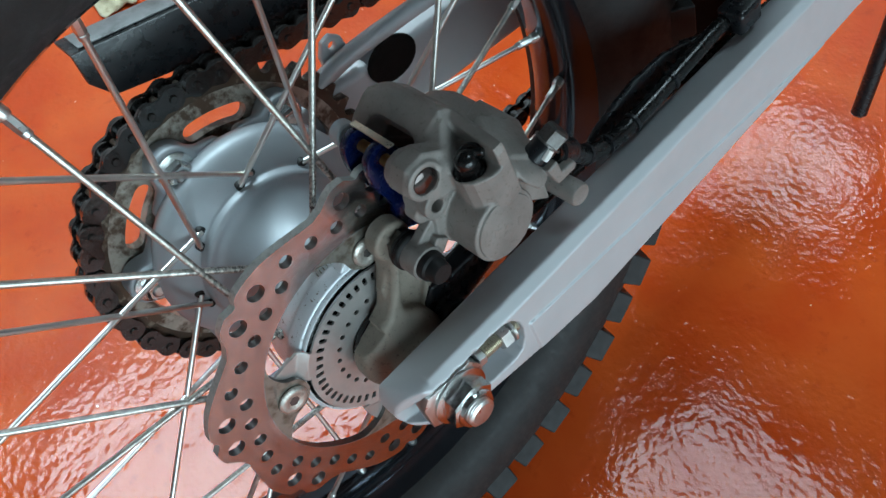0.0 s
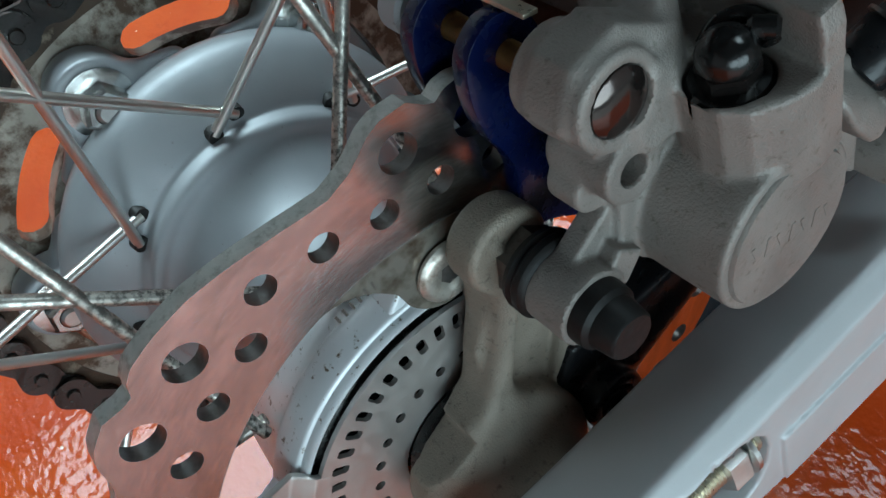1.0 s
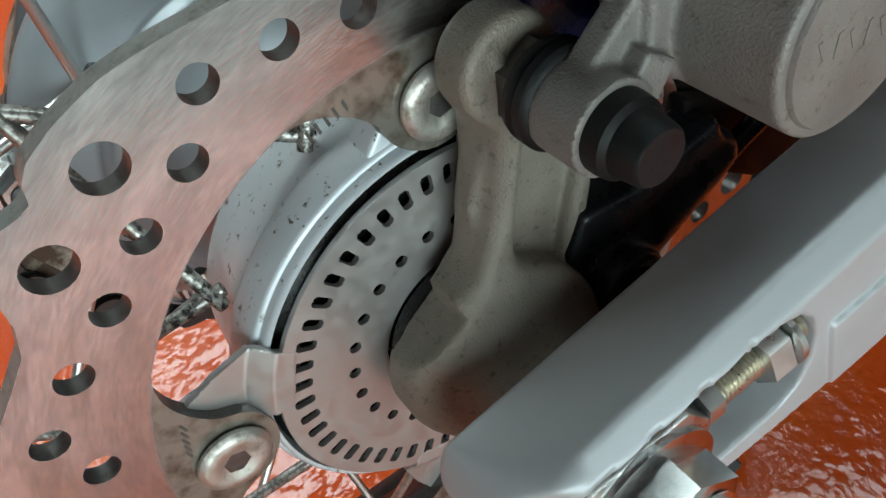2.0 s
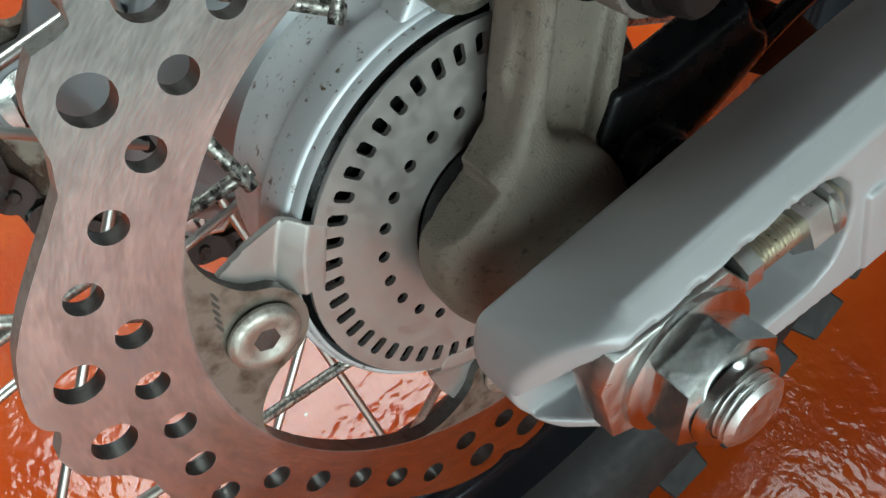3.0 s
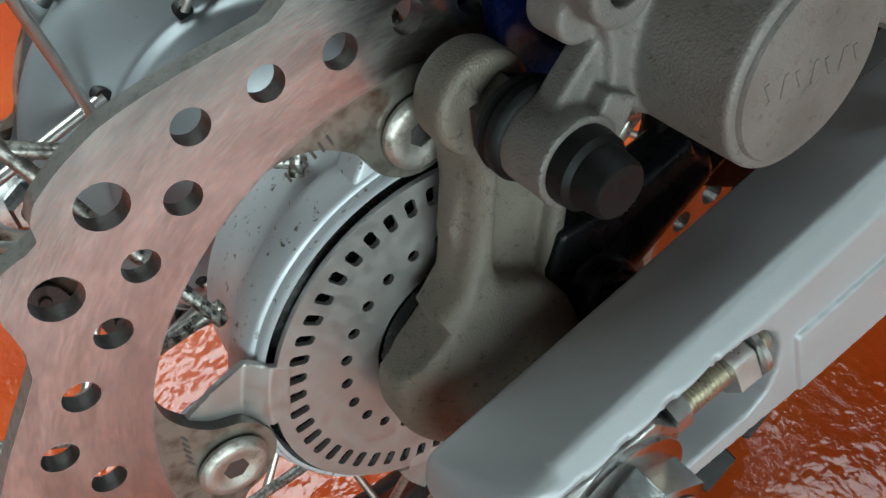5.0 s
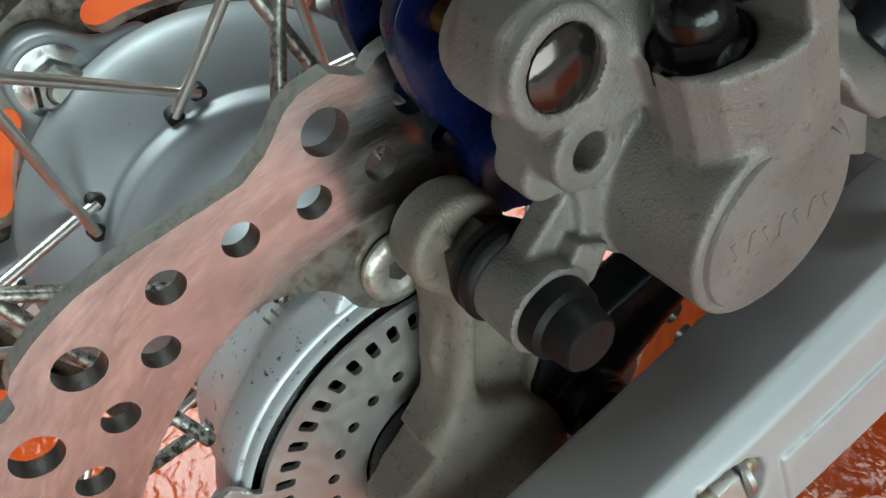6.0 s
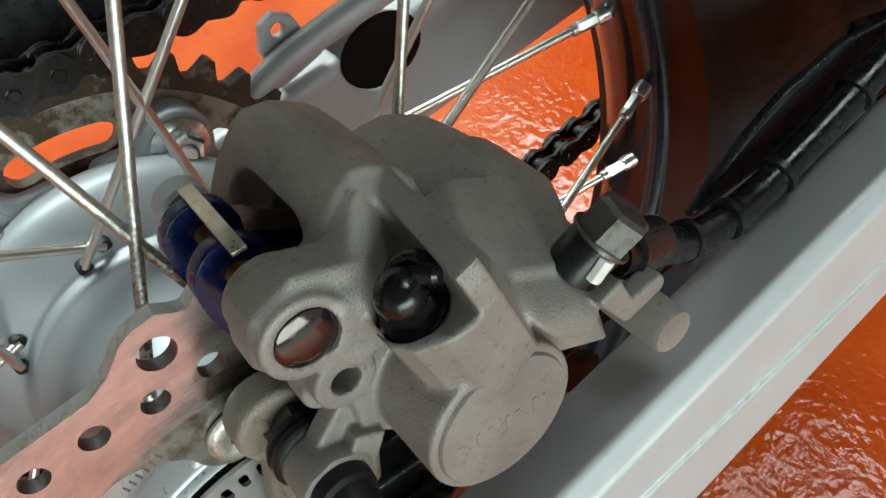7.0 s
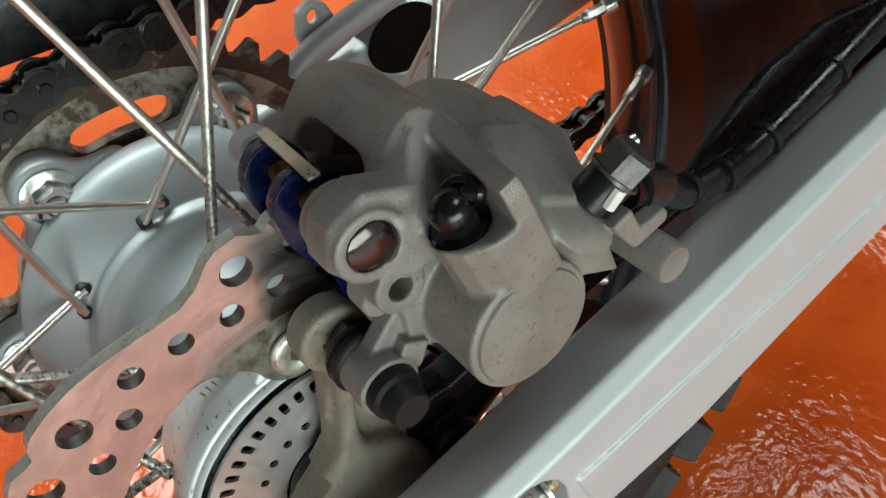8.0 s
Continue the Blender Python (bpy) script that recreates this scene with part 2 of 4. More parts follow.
def floor_material():
    """Thick orange floor paint over rough concrete: glossy, pebbled, scuffed, with small pale specks."""
    m = bpy.data.materials.new("orange_floor_paint")
    m.use_nodes = True
    n, k = m.node_tree.nodes, m.node_tree.links
    b = n["Principled BSDF"]
    where = n.new("ShaderNodeTexCoord")

    def speckle(scale, detail, rough=0.5):
        t = n.new("ShaderNodeTexNoise")
        t.inputs["Scale"].default_value, t.inputs["Detail"].default_value, t.inputs["Roughness"].default_value = scale, detail, rough
        k.new(where.outputs["Object"], t.inputs["Vector"])
        return t.outputs["Fac"]

    def ramp(value, low, high, a, z):
        r = n.new("ShaderNodeMapRange")
        for key, v in (("From Min", low), ("From Max", high), ("To Min", a), ("To Max", z)):
            r.inputs[key].default_value = v
        k.new(value, r.inputs["Value"])
        return r.outputs["Result"]

    def blend(fac, a, colour):
        x = n.new("ShaderNodeMix")
        x.data_type = "RGBA"
        k.new(fac, x.inputs["Factor"])
        if isinstance(a, tuple):
            x.inputs["A"].default_value = (*a, 1)
        else:
            k.new(a, x.inputs["A"])
        x.inputs["B"].default_value = (*colour, 1)
        return x.outputs["Result"]

    c = blend(ramp(speckle(7, 5), 0.4, 0.62, 0, 1), (0.42, 0.05, 0.006), (0.5, 0.083, 0.012))
    c = blend(ramp(speckle(38, 6, 0.65), 0.58, 0.75, 0, 0.6), c, (0.25, 0.027, 0.004))
    c = blend(ramp(speckle(95, 3), 0.745, 0.76, 0, 0.9), c, (0.75, 0.6, 0.42))
    k.new(c, b.inputs["Base Color"])
    b.inputs["Specular IOR Level"].default_value = 0.34
    k.new(ramp(speckle(25, 4), 0.3, 0.7, 0.06, 0.13), b.inputs["Roughness"])
    coarse, fine = n.new("ShaderNodeBump"), n.new("ShaderNodeBump")
    coarse.inputs["Strength"].default_value, coarse.inputs["Distance"].default_value = 1.0, 0.0005
    fine.inputs["Strength"].default_value, fine.inputs["Distance"].default_value = 0.2, 0.00015
    k.new(speckle(135, 2.0, 0.45), coarse.inputs["Height"])
    k.new(speckle(420, 2), fine.inputs["Height"])
    k.new(coarse.outputs["Normal"], fine.inputs["Normal"])
    swell = n.new("ShaderNodeBump")
    swell.inputs["Strength"].default_value, swell.inputs["Distance"].default_value = 1.0, 0.0012
    k.new(speckle(22, 3, 0.5), swell.inputs["Height"])
    k.new(swell.outputs["Normal"], coarse.inputs["Normal"])
    k.new(fine.outputs["Normal"], b.inputs["Normal"])
    return m


floor_paint = floor_material()

# ---------------------------------------------------------------- shapes, in millimetres of the motorcycle
MM = 0.001


def mesh_of(verts, faces, smooth=35):
    """A mesh from millimetres; edges under that angle are shaded smooth."""
    me = bpy.data.meshes.new("mesh")
    me.from_pydata([tuple(c * MM for c in v) for v in verts], [], [tuple(f) for f in faces])
    return finish(me, smooth)


def finish(me, smooth=35):
    me.update()
    if smooth:
        me.shade_smooth()
        if smooth < 180:
            me.set_sharp_from_angle(angle=radians(smooth))
    return me


def part(name, me, mat, parent, label=""):
    """Links a mesh, or a bmesh in millimetres, as one object under its thing or part."""
    if isinstance(me, bmesh.types.BMesh):
        bm = me
        bmesh.ops.scale(bm, vec=(MM, MM, MM), verts=bm.verts)
        me = bpy.data.meshes.new(name)
        bm.to_mesh(me)
        bm.free()
        finish(me)
    me.name = name
    ob = new(name, me)
    if not me.materials:
        me.materials.append(mat)
    ob.parent = parent
    if label:
        ob["label"] = label
    return ob


def lathe(profile, segs=72, closed=True, place=None):
    """A solid of revolution about x through a ring of (x, radius) pairs."""
    n = len(profile)
    verts = [(x, r * math.cos(2 * math.pi * s / segs), r * math.sin(2 * math.pi * s / segs)) for s in range(segs) for x, r in profile]
    faces = []
    for s in range(segs):
        a, b = s * n, (s + 1) % segs * n
        for i in range(n if closed else n - 1):
            j = (i + 1) % n
            faces.append((a + i, a + j, b + j, b + i))
    if not closed:
        faces.append([s * n for s in range(segs)])
        faces.append([s * n + n - 1 for s in reversed(range(segs))])
    if place:
        verts = [place @ Vector(v) for v in verts]
    return verts, faces


def aim(at, way, spin=0):
    """A pose, in millimetres, that lays the x axis along a way."""
    q = Vector(way).to_track_quat("X", "Z").to_matrix().to_4x4()
    return Matrix.Translation(at) @ q @ Matrix.Rotation(radians(spin), 4, "X")


def turned(profile, at, way, segs=32, spin=0):
    """A turned solid with its x axis at a place and along a way; profile from one end's axis to the other's."""
    return lathe(profile, segs, False, aim(at, way, spin))


def both(*shapes):
    verts, faces = [], []
    for v, f in shapes:
        o = len(verts)
        verts += list(v)
        faces += [[i + o for i in one] for one in f]
    return verts, faces


def rod(a, b, r, segs=12, chamfer=0.0):
    way = Vector(b) - Vector(a)
    d = way.length
    c = min(chamfer, r * 0.5, d * 0.4)
    prof = [(0, r - c), (c, r), (d - c, r), (d, r - c)] if c else [(0, r), (d, r)]
    return turned(prof, a, way, segs)


def smooth_path(points, steps=8):
    """A Catmull-Rom curve through points."""
    p = [Vector(q) for q in points]
    p = [2 * p[0] - p[1], *p, 2 * p[-1] - p[-2]]
    out = []
    for i in range(1, len(p) - 2):
        for s in range(steps):
            t = s / steps
            a, b, c, d = p[i - 1 : i + 3]
            out.append(0.5 * (2 * b + (c - a) * t + (2 * a - 5 * b + 4 * c - d) * t * t + (3 * b - a - 3 * c + d) * t**3))
    return out + [p[-2]]


def tube(points, radius, segs=16, steps=8, bulge=None):
    """A hose along points; bulge(k, n) scales its radius along the way."""
    path = smooth_path(points, steps)
    verts, faces, up = [], [], Vector((0.3, 0.2, 1))
    for i, c in enumerate(path):
        way = (path[min(i + 1, len(path) - 1)] - path[max(i - 1, 0)]).normalized()
        side = way.cross(up).normalized()
        up = side.cross(way)
        r = radius * (bulge(i, len(path)) if bulge else 1)
        verts += [c + r * (math.cos(a) * side + math.sin(a) * up) for a in (2 * math.pi * s / segs for s in range(segs))]
    for i in range(len(path) - 1):
        for s in range(segs):
            t = (s + 1) % segs
            faces.append((i * segs + s, i * segs + t, (i + 1) * segs + t, (i + 1) * segs + s))
    faces.append(list(reversed(range(segs))))
    faces.append(list(range((len(path) - 1) * segs, len(path) * segs)))
    return verts, faces


def plate(outer, holes, x0, x1, bevel=0.0):
    """A flat plate in the wheel's plane: a closed outline of (y, z), with holes, between two x."""
    bm = bmesh.new()
    edges = []
    for loop in (outer, *holes):
        vs = [bm.verts.new((x0, y, z)) for y, z in loop]
        edges += [bm.edges.new((vs[i], vs[(i + 1) % len(vs)])) for i in range(len(vs))]
    bmesh.ops.triangle_fill(bm, use_beauty=True, use_dissolve=False, edges=edges)
    side = bmesh.ops.extrude_face_region(bm, geom=bm.faces[:])
    for v in side["geom"]:
        if isinstance(v, bmesh.types.BMVert):
            v.co.x = x1
    bmesh.ops.recalc_face_normals(bm, faces=bm.faces)
    if bevel:
        rim = [e for e in bm.edges if len(e.link_faces) == 2 and e.calc_face_angle(0) > 1.0]
        bmesh.ops.bevel(bm, geom=rim, offset=bevel, segments=2, affect="EDGES", profile=0.5, clamp_overlap=True)
    return bm


def circle(y, z, r, n=20, start=0.0):
    return [(y + r * math.cos(start + 2 * math.pi * i / n), z + r * math.sin(start + 2 * math.pi * i / n)) for i in range(n)]


def rounded(points, steps=5):
    """A closed outline that runs smoothly through points of (y, z)."""
    n, out = len(points), []
    for i in range(n):
        p, q, r, s = (Vector(points[(i + k - 1) % n]) for k in range(4))
        for j in range(steps):
            t = j / steps
            out.append(tuple(0.5 * (2 * q + (r - p) * t + (2 * p - 5 * q + 4 * r - s) * t * t + (3 * q - p - 3 * r + s) * t**3)))
    return out


def polar(r, degrees):
    return r * math.cos(radians(degrees)), r * math.sin(radians(degrees))


def hexagon(across, thick, at, way, bore=0.0, spin=0, washer=0.0):
    """A six-sided nut or bolt head with chamfered corners, and a flange if washer is given."""
    r, prof = across / 2 / math.cos(math.pi / 6), []
    top = [(0, r), (thick * 0.86, r), (thick, across * 0.47)]
    v, f = [], []
    for x, rr in top:
        v += [(x, rr * math.cos(a), rr * math.sin(a)) for a in (math.pi / 3 * i for i in range(6))]
    for i in range(2):
        for s in range(6):
            t = (s + 1) % 6
            f.append((i * 6 + s, i * 6 + t, i * 6 + 6 + t, i * 6 + 6 + s))
    f.append(list(reversed(range(6))))
    if bore:
        n = 18
        base = len(v)
        v += [(thick, bore * math.cos(2 * math.pi * s / n), bore * math.sin(2 * math.pi * s / n)) for s in range(n)]
        v += [(thick * 0.4, bore * 0.9 * math.cos(2 * math.pi * s / n), bore * 0.9 * math.sin(2 * math.pi * s / n)) for s in range(n)]
        for s in range(n):
            t = (s + 1) % n
            f.append((base + s, base + t, base + n + t, base + n + s))
            f.append((12 + s // 3, base + t, base + s) if s % 3 != 2 else (12 + s // 3, 12 + (s // 3 + 1) % 6, base + t, base + s))
        f.append([base + n + s for s in range(n)])
    else:
        f.append(list(range(12, 18)))
    m = aim(at, way, spin)
    shape = ([m @ Vector(p) for p in v], f)
    if washer:
        w = washer / 2
        shape = both(shape, turned([(-1.2, w - 0.4), (-0.8, w), (0.4, w), (1.6, across * 0.5)], at, way, 32))
    return shape


# solid forms blended from simple ones, for castings


def solid(field, low, high, step, smooth=180):
    """The surface on which field(x, y, z) is nought, in millimetres, as an evenly meshed skin."""
    axes = [np.arange(a, b + step, step) for a, b in zip(low, high)]
    d = field(*np.meshgrid(*axes, indexing="ij", sparse=True))
    d = np.broadcast_to(d, [len(a) for a in axes]).astype(np.float64)
    inside = d < 0
    shape = np.array(d.shape) - 1
    total, count = np.zeros((*shape, 3)), np.zeros(shape)
    for axis in range(3):
        lo = [slice(None)] * 3
        hi = [slice(None)] * 3
        lo[axis], hi[axis] = slice(0, -1), slice(1, None)
        lo, hi = tuple(lo), tuple(hi)
        cross = inside[lo] != inside[hi]
        t = np.where(cross, d[lo] / np.where(cross, d[lo] - d[hi], 1), 0)
        others = [o for o in range(3) if o != axis]
        for i in (0, 1):
            for j in (0, 1):
                s = [slice(None)] * 3
                s[others[0]] = slice(i, d.shape[others[0]] - 1 + i)
                s[others[1]] = slice(j, d.shape[others[1]] - 1 + j)
                c, tt = cross[tuple(s)], t[tuple(s)]
                count += c
                total[..., axis] += np.where(c, tt, 0)
                total[..., others[0]] += c * i
                total[..., others[1]] += c * j
    live = count > 0
    index = np.full(shape, -1)
    index[live] = np.arange(live.sum())
    cells = np.argwhere(live)
    verts = np.array(low) + (cells + total[live] / count[live][:, None]) * step
    # draw the corners onto the true surface
    for _ in range(2):
        at, e = list(verts.T), 0.05 * step
        f0 = field(*at) + np.zeros(len(verts))
        slope = []
        for i in range(3):
            there = list(at)
            there[i] = at[i] + e
            slope.append((field(*there) - f0) / e)
        slope = np.stack(slope, 1)
        move = -(f0 / np.maximum((slope**2).sum(1), 0.2))[:, None] * slope
        size = np.sqrt((move**2).sum(1))[:, None]
        verts = verts + move * np.minimum(1, 0.45 * step / np.maximum(size, 1e-9))
    verts = verts * MM
    quads = []
    for axis in range(3):
        a, b = (axis + 1) % 3, (axis + 2) % 3
        lo = [slice(1, -1)] * 3
        lo[axis] = slice(0, -1)
        hi = list(lo)
        hi[axis] = slice(1, None)
        p, q = inside[tuple(lo)], inside[tuple(hi)]
        at = np.argwhere(p != q)
        if not len(at):
            continue
        flip = p[p != q]
        off = np.ones(3, int)
        off[axis] = 0
        at = at + off
        corners = []
        for i, j in ((1, 1), (0, 1), (0, 0), (1, 0)):
            c = at.copy()
            c[:, a] -= i
            c[:, b] -= j
            corners.append(index[c[:, 0], c[:, 1], c[:, 2]])
        f = np.stack(corners, 1)
        f[~flip] = f[~flip][:, ::-1]
        quads.append(f)
    quads = np.concatenate(quads)
    me = bpy.data.meshes.new("solid")
    me.vertices.add(len(verts))
    me.vertices.foreach_set("co", verts.ravel())
    me.loops.add(quads.size)
    me.loops.foreach_set("vertex_index", quads.ravel().astype(np.int32))
    me.polygons.add(len(quads))
    me.polygons.foreach_set("loop_start", np.arange(0, quads.size, 4, dtype=np.int32))
    me.update(calc_edges=True)
    me.validate()
    return finish(me, smooth)


def melt(a, b, k=2.0):
    """The union of two forms, with a fillet k."""
    h = np.clip(0.5 + 0.5 * (b - a) / k, 0, 1)
    return b + (a - b) * h - k * h * (1 - h)


def cut(a, b, k=1.0):
    """a less b, with a rounded edge k."""
    return -melt(-a, b, k)


def both_of(a, b, k=1.0):
    return -melt(-a, -b, k)


def f_box(x, y, z, centre, half, rnd=1.0):
    q = [np.abs(c - m) - h + rnd for c, m, h in zip((x, y, z), centre, half)]
    out = np.sqrt(sum(np.maximum(c, 0) ** 2 for c in q))
    return out + np.minimum(np.maximum(np.maximum(q[0], q[1]), q[2]), 0) - rnd


def f_pin(x, y, z, x0, x1, cy, cz, r, rnd=1.0):
    """A cylinder along x."""
    a = np.sqrt((y - cy) ** 2 + (z - cz) ** 2) - r + rnd
    b = np.abs(x - (x0 + x1) / 2) - (x1 - x0) / 2 + rnd
    return np.sqrt(np.maximum(a, 0) ** 2 + np.maximum(b, 0) ** 2) + np.minimum(np.maximum(a, b), 0) - rnd


def f_rod(x, y, z, a, b, r0, r1=None):
    """A rounded bar from a to b, whose radius goes from r0 to r1."""
    r1 = r0 if r1 is None else r1
    w = np.array(b, float) - a
    t = np.clip(((x - a[0]) * w[0] + (y - a[1]) * w[1] + (z - a[2]) * w[2]) / (w @ w), 0, 1)
    return np.sqrt((x - a[0] - t * w[0]) ** 2 + (y - a[1] - t * w[1]) ** 2 + (z - a[2] - t * w[2]) ** 2) - r0 - (r1 - r0) * t


def f_shape(x, y, z, outline, x0, x1, rnd=1.0):
    """A flat form with an outline of (y, z), between two x."""
    p = np.array(outline, float)
    d, s = np.inf, 1.0
    for i in range(len(p)):
        a, b = p[i], p[i - 1]
        e, wy, wz = b - a, y - a[0], z - a[1]
        t = np.clip((wy * e[0] + wz * e[1]) / (e @ e), 0, 1)
        d = np.minimum(d, (wy - e[0] * t) ** 2 + (wz - e[1] * t) ** 2)
        c1, c2, c3 = z >= a[1], z < b[1], e[0] * wz > e[1] * wy
        s = np.where((c1 & c2 & c3) | (~c1 & ~c2 & ~c3), -s, s)
    a = s * np.sqrt(d) + rnd
    b = np.abs(x - (x0 + x1) / 2) - (x1 - x0) / 2 + rnd
    return np.sqrt(np.maximum(a, 0) ** 2 + np.maximum(b, 0) ** 2) + np.minimum(np.maximum(a, b), 0) - rnd

# ---------------------------------------------------------------- the workshop


def slab(name, low, high, mat, label="", kind="structure", category=""):
    c, h = [(a + b) / 2 for a, b in zip(low, high)], [(b - a) / 2 for a, b in zip(low, high)]
    bm = bmesh.new()
    bmesh.ops.create_cube(bm, size=2.0)
    bmesh.ops.scale(bm, vec=h, verts=bm.verts)
    bmesh.ops.translate(bm, vec=c, verts=bm.verts)
    me = bpy.data.meshes.new(name)
    bm.to_mesh(me)
    bm.free()
    me.materials.append(mat)
    return tagged(new(name, me), label, category, "", kind)


def build_floor():
    """A floor sheet with slight unevenness near the wheel."""
    n, half = 90, 1.0
    xs = np.concatenate([[-2.6], np.linspace(-half, half, n), [1.08]])
    ys = np.concatenate([[-3.2], np.linspace(-half, half, n), [3.8]])
    verts = [(x, y, 0.0016 * noise.noise((x * 9, y * 9, 0)) - 0.0008 if abs(x) <= half and abs(y) <= half else -0.0008) for x in xs for y in ys]
    m = len(ys)
    faces = [(i * m + j, (i + 1) * m + j, (i + 1) * m + j + 1, i * m + j + 1) for i in range(len(xs) - 1) for j in range(m - 1)]
    me = bpy.data.meshes.new("floor")
    me.from_pydata(verts, [], faces)
    finish(me, 180)
    me.materials.append(floor_paint)
    return tagged(new("floor", me), "glossy orange painted concrete floor with scuffs and pale specks", "floor", "", "structure")


build_floor()
slab("pavement", (1.08, -3.2, -0.1), (2.4, 3.8, -0.002), concrete, "pale concrete strip along the shop front", category="pavement")
# ceiling with three roof lights
def build_ceiling():
    gaps = [(-2.5, -1.3, -1.0, 2.0), (-1.2, 0.6, 1.1, 1.7), (-1.2, -0.4, 2.65, 3.55)]
    xs = sorted({-2.8, 2.6, *(g[0] for g in gaps), *(g[1] for g in gaps)})
    ys = sorted({-3.4, 4.0, *(g[2] for g in gaps), *(g[3] for g in gaps)})
    bm = bmesh.new()
    for x0, x1 in zip(xs, xs[1:]):
        for y0, y1 in zip(ys, ys[1:]):
            cx, cy = (x0 + x1) / 2, (y0 + y1) / 2
            if any(g[0] < cx < g[1] and g[2] < cy < g[3] for g in gaps):
                continue
            box = bmesh.ops.create_cube(bm, size=1.0)["verts"]
            bmesh.ops.scale(bm, vec=(x1 - x0, y1 - y0, 0.1), verts=box)
            bmesh.ops.translate(bm, vec=(cx, cy, 3.25), verts=box)
    me = bpy.data.meshes.new("ceiling")
    bm.to_mesh(me)
    bm.free()
    me.materials.append(ceiling_paint)
    tagged(new("ceiling", me), "dull workshop ceiling with three roof lights", "ceiling", "", "structure")


build_ceiling()
slab("wall_west", (-2.8, -3.4, -0.1), (-2.6, 4.0, 3.2), wall_paint, "plain grey painted workshop wall", category="wall")
slab("wall_north", (-2.6, 3.8, -0.1), (2.4, 4.0, 3.2), wall_paint, "plain painted workshop wall", category="wall")
slab("wall_south", (-2.6, -3.4, -0.1), (2.4, -3.2, 3.2), wall_paint, "plain painted workshop wall", category="wall")
slab("wall_east_pier", (2.4, 0.7, -0.1), (2.6, 4.0, 3.2), wall_paint, "painted wall beside the shop front", category="wall")
slab("wall_east_top", (2.4, -3.4, 1.7), (2.6, 0.7, 3.2), wall_paint, "painted lintel over the shop front", category="wall")
slab("wall_east_corner", (2.4, -3.4, 0.35), (2.6, -2.1, 1.7), wall_paint, "painted wall at the corner of the shop front", category="wall")
slab("wall_east_low", (2.4, -3.4, -0.1), (2.6, 0.7, 0.35), wall_paint, "low painted wall under the shop front", category="wall")

# ---------------------------------------------------------------- the motorcycle, of which the rear right side is seen
bike = new("motorcycle")
bike.matrix_world = Matrix.Translation((0, 0, 0.335)) @ pose(0, 0, 0, 0, -11, 0) @ pose(0, 0, 0, 9, 0, 0)
tagged(bike, "trail motorcycle with spoked rear wheel leaning on its stand", "motorcycle")
WHEEL_X = -69.0


def build_disc():
    turns = (-25.3, -22.5, -20.7, -16, -12, -7, -3.5, -1.6, -0.4, 1.0, 3.2, 6.6, 8.5, 10.3, 12, 15.5, 19.7, 22.5, 24.3)
    radii = (99.7, 100.9, 101.7, 104.2, 106.3, 107.7, 108.1, 107, 104.8, 105.4, 107.9, 107.2, 105.6, 102.8, 100.6, 98.6, 99.7, 100.9, 101.7)

    def edge(a):
        """The outer radius of the wavy disc: eight lobes, each with a notch at its crown."""
        return float(np.interp((a - 71.3 + 22.5) % 45 - 22.5, turns, radii))

    outer = [polar(edge(i * 0.5), i * 0.5) for i in range(720)]

    def inner(a):
        """The inner radius, with four ears that carry the bolts."""
        p = (a - 73 + 45) % 90 - 45
        w = abs(p)
        if w < 11.5:
            return 62 - 11.0 * math.sqrt(max(0.0, 1 - (w / 11.6) ** 2))
        if w < 26:
            t = (w - 11.5) / 14.5
            return 62 + 14.0 * math.sin(t * math.pi / 2) ** 0.8
        return 76.0

    holes = [[polar(inner(i * 0.75), i * 0.75) for i in range(480)]]
    for k in range(8):
        a = 45 * k
        for r, at, size in ((98, 65.85, 4.7), (98, 76.8, 4.7), (86.2, 61.55, 3.6), (86.2, 71.35, 3.6), (86.2, 81.15, 3.6), (89.8, 90.5, 3.6), (93.9, 99.4, 3.6)):
            holes.append(circle(*polar(r, at + a), size, 20))
    bm = plate(outer, holes, 0.0, -4.6)
    disc = part("brake_disc", bm, disc_steel, bike, "wavy drilled steel brake disc with worn bright faces")
    # the cut edge is coated, not worn
    disc.data.materials.append(edge_coat)
    disc.data.materials.append(dark_steel)
    for f in disc.data.polygons:
        if abs(f.normal.x) < 0.5:
            c = f.center
            f.material_index = 1 if math.hypot(c.y, c.z) * 1000 > edge(math.degrees(math.atan2(c.z, c.y))) - 0.8 else 2
    for k in range(4):
        y, z = polar(62, 73 + 90 * k)
        head = part("disc_bolt", mesh_of(*turned([(-9, 4), (0.2, 4), (0.4, 8.0), (0.9, 8.5), (1.7, 8.4), (2.5, 7.6), (2.9, 6.8), (2.95, 4.6), (2.3, 3.6)], (0, y, z), (1, 0, 0), 40)), old_zinc, disc, "dusty domed hex socket bolt")
        part("hex_socket", mesh_of(*hexagon(5.4, 0.3, (2.05, y, z), (1, 0, 0), spin=25 * k)), dark_steel, head)
    # stamped lettering, unreadable: short bars
    for a0, r0, n in ((88, 71.5, 6), (150, 70, 5)):
        for i in range(n):
            y, z = polar(r0, a0 + i * 1.7)
            b = plate([(y + dy, z + dz) for dy, dz in ((-0.3, -1.4), (0.35, -1.2), (0.3, 1.4), (-0.35, 1.2))], [], 0.004, 0.05)
            part("stamped_mark", b, mark_ink, disc)
    return disc


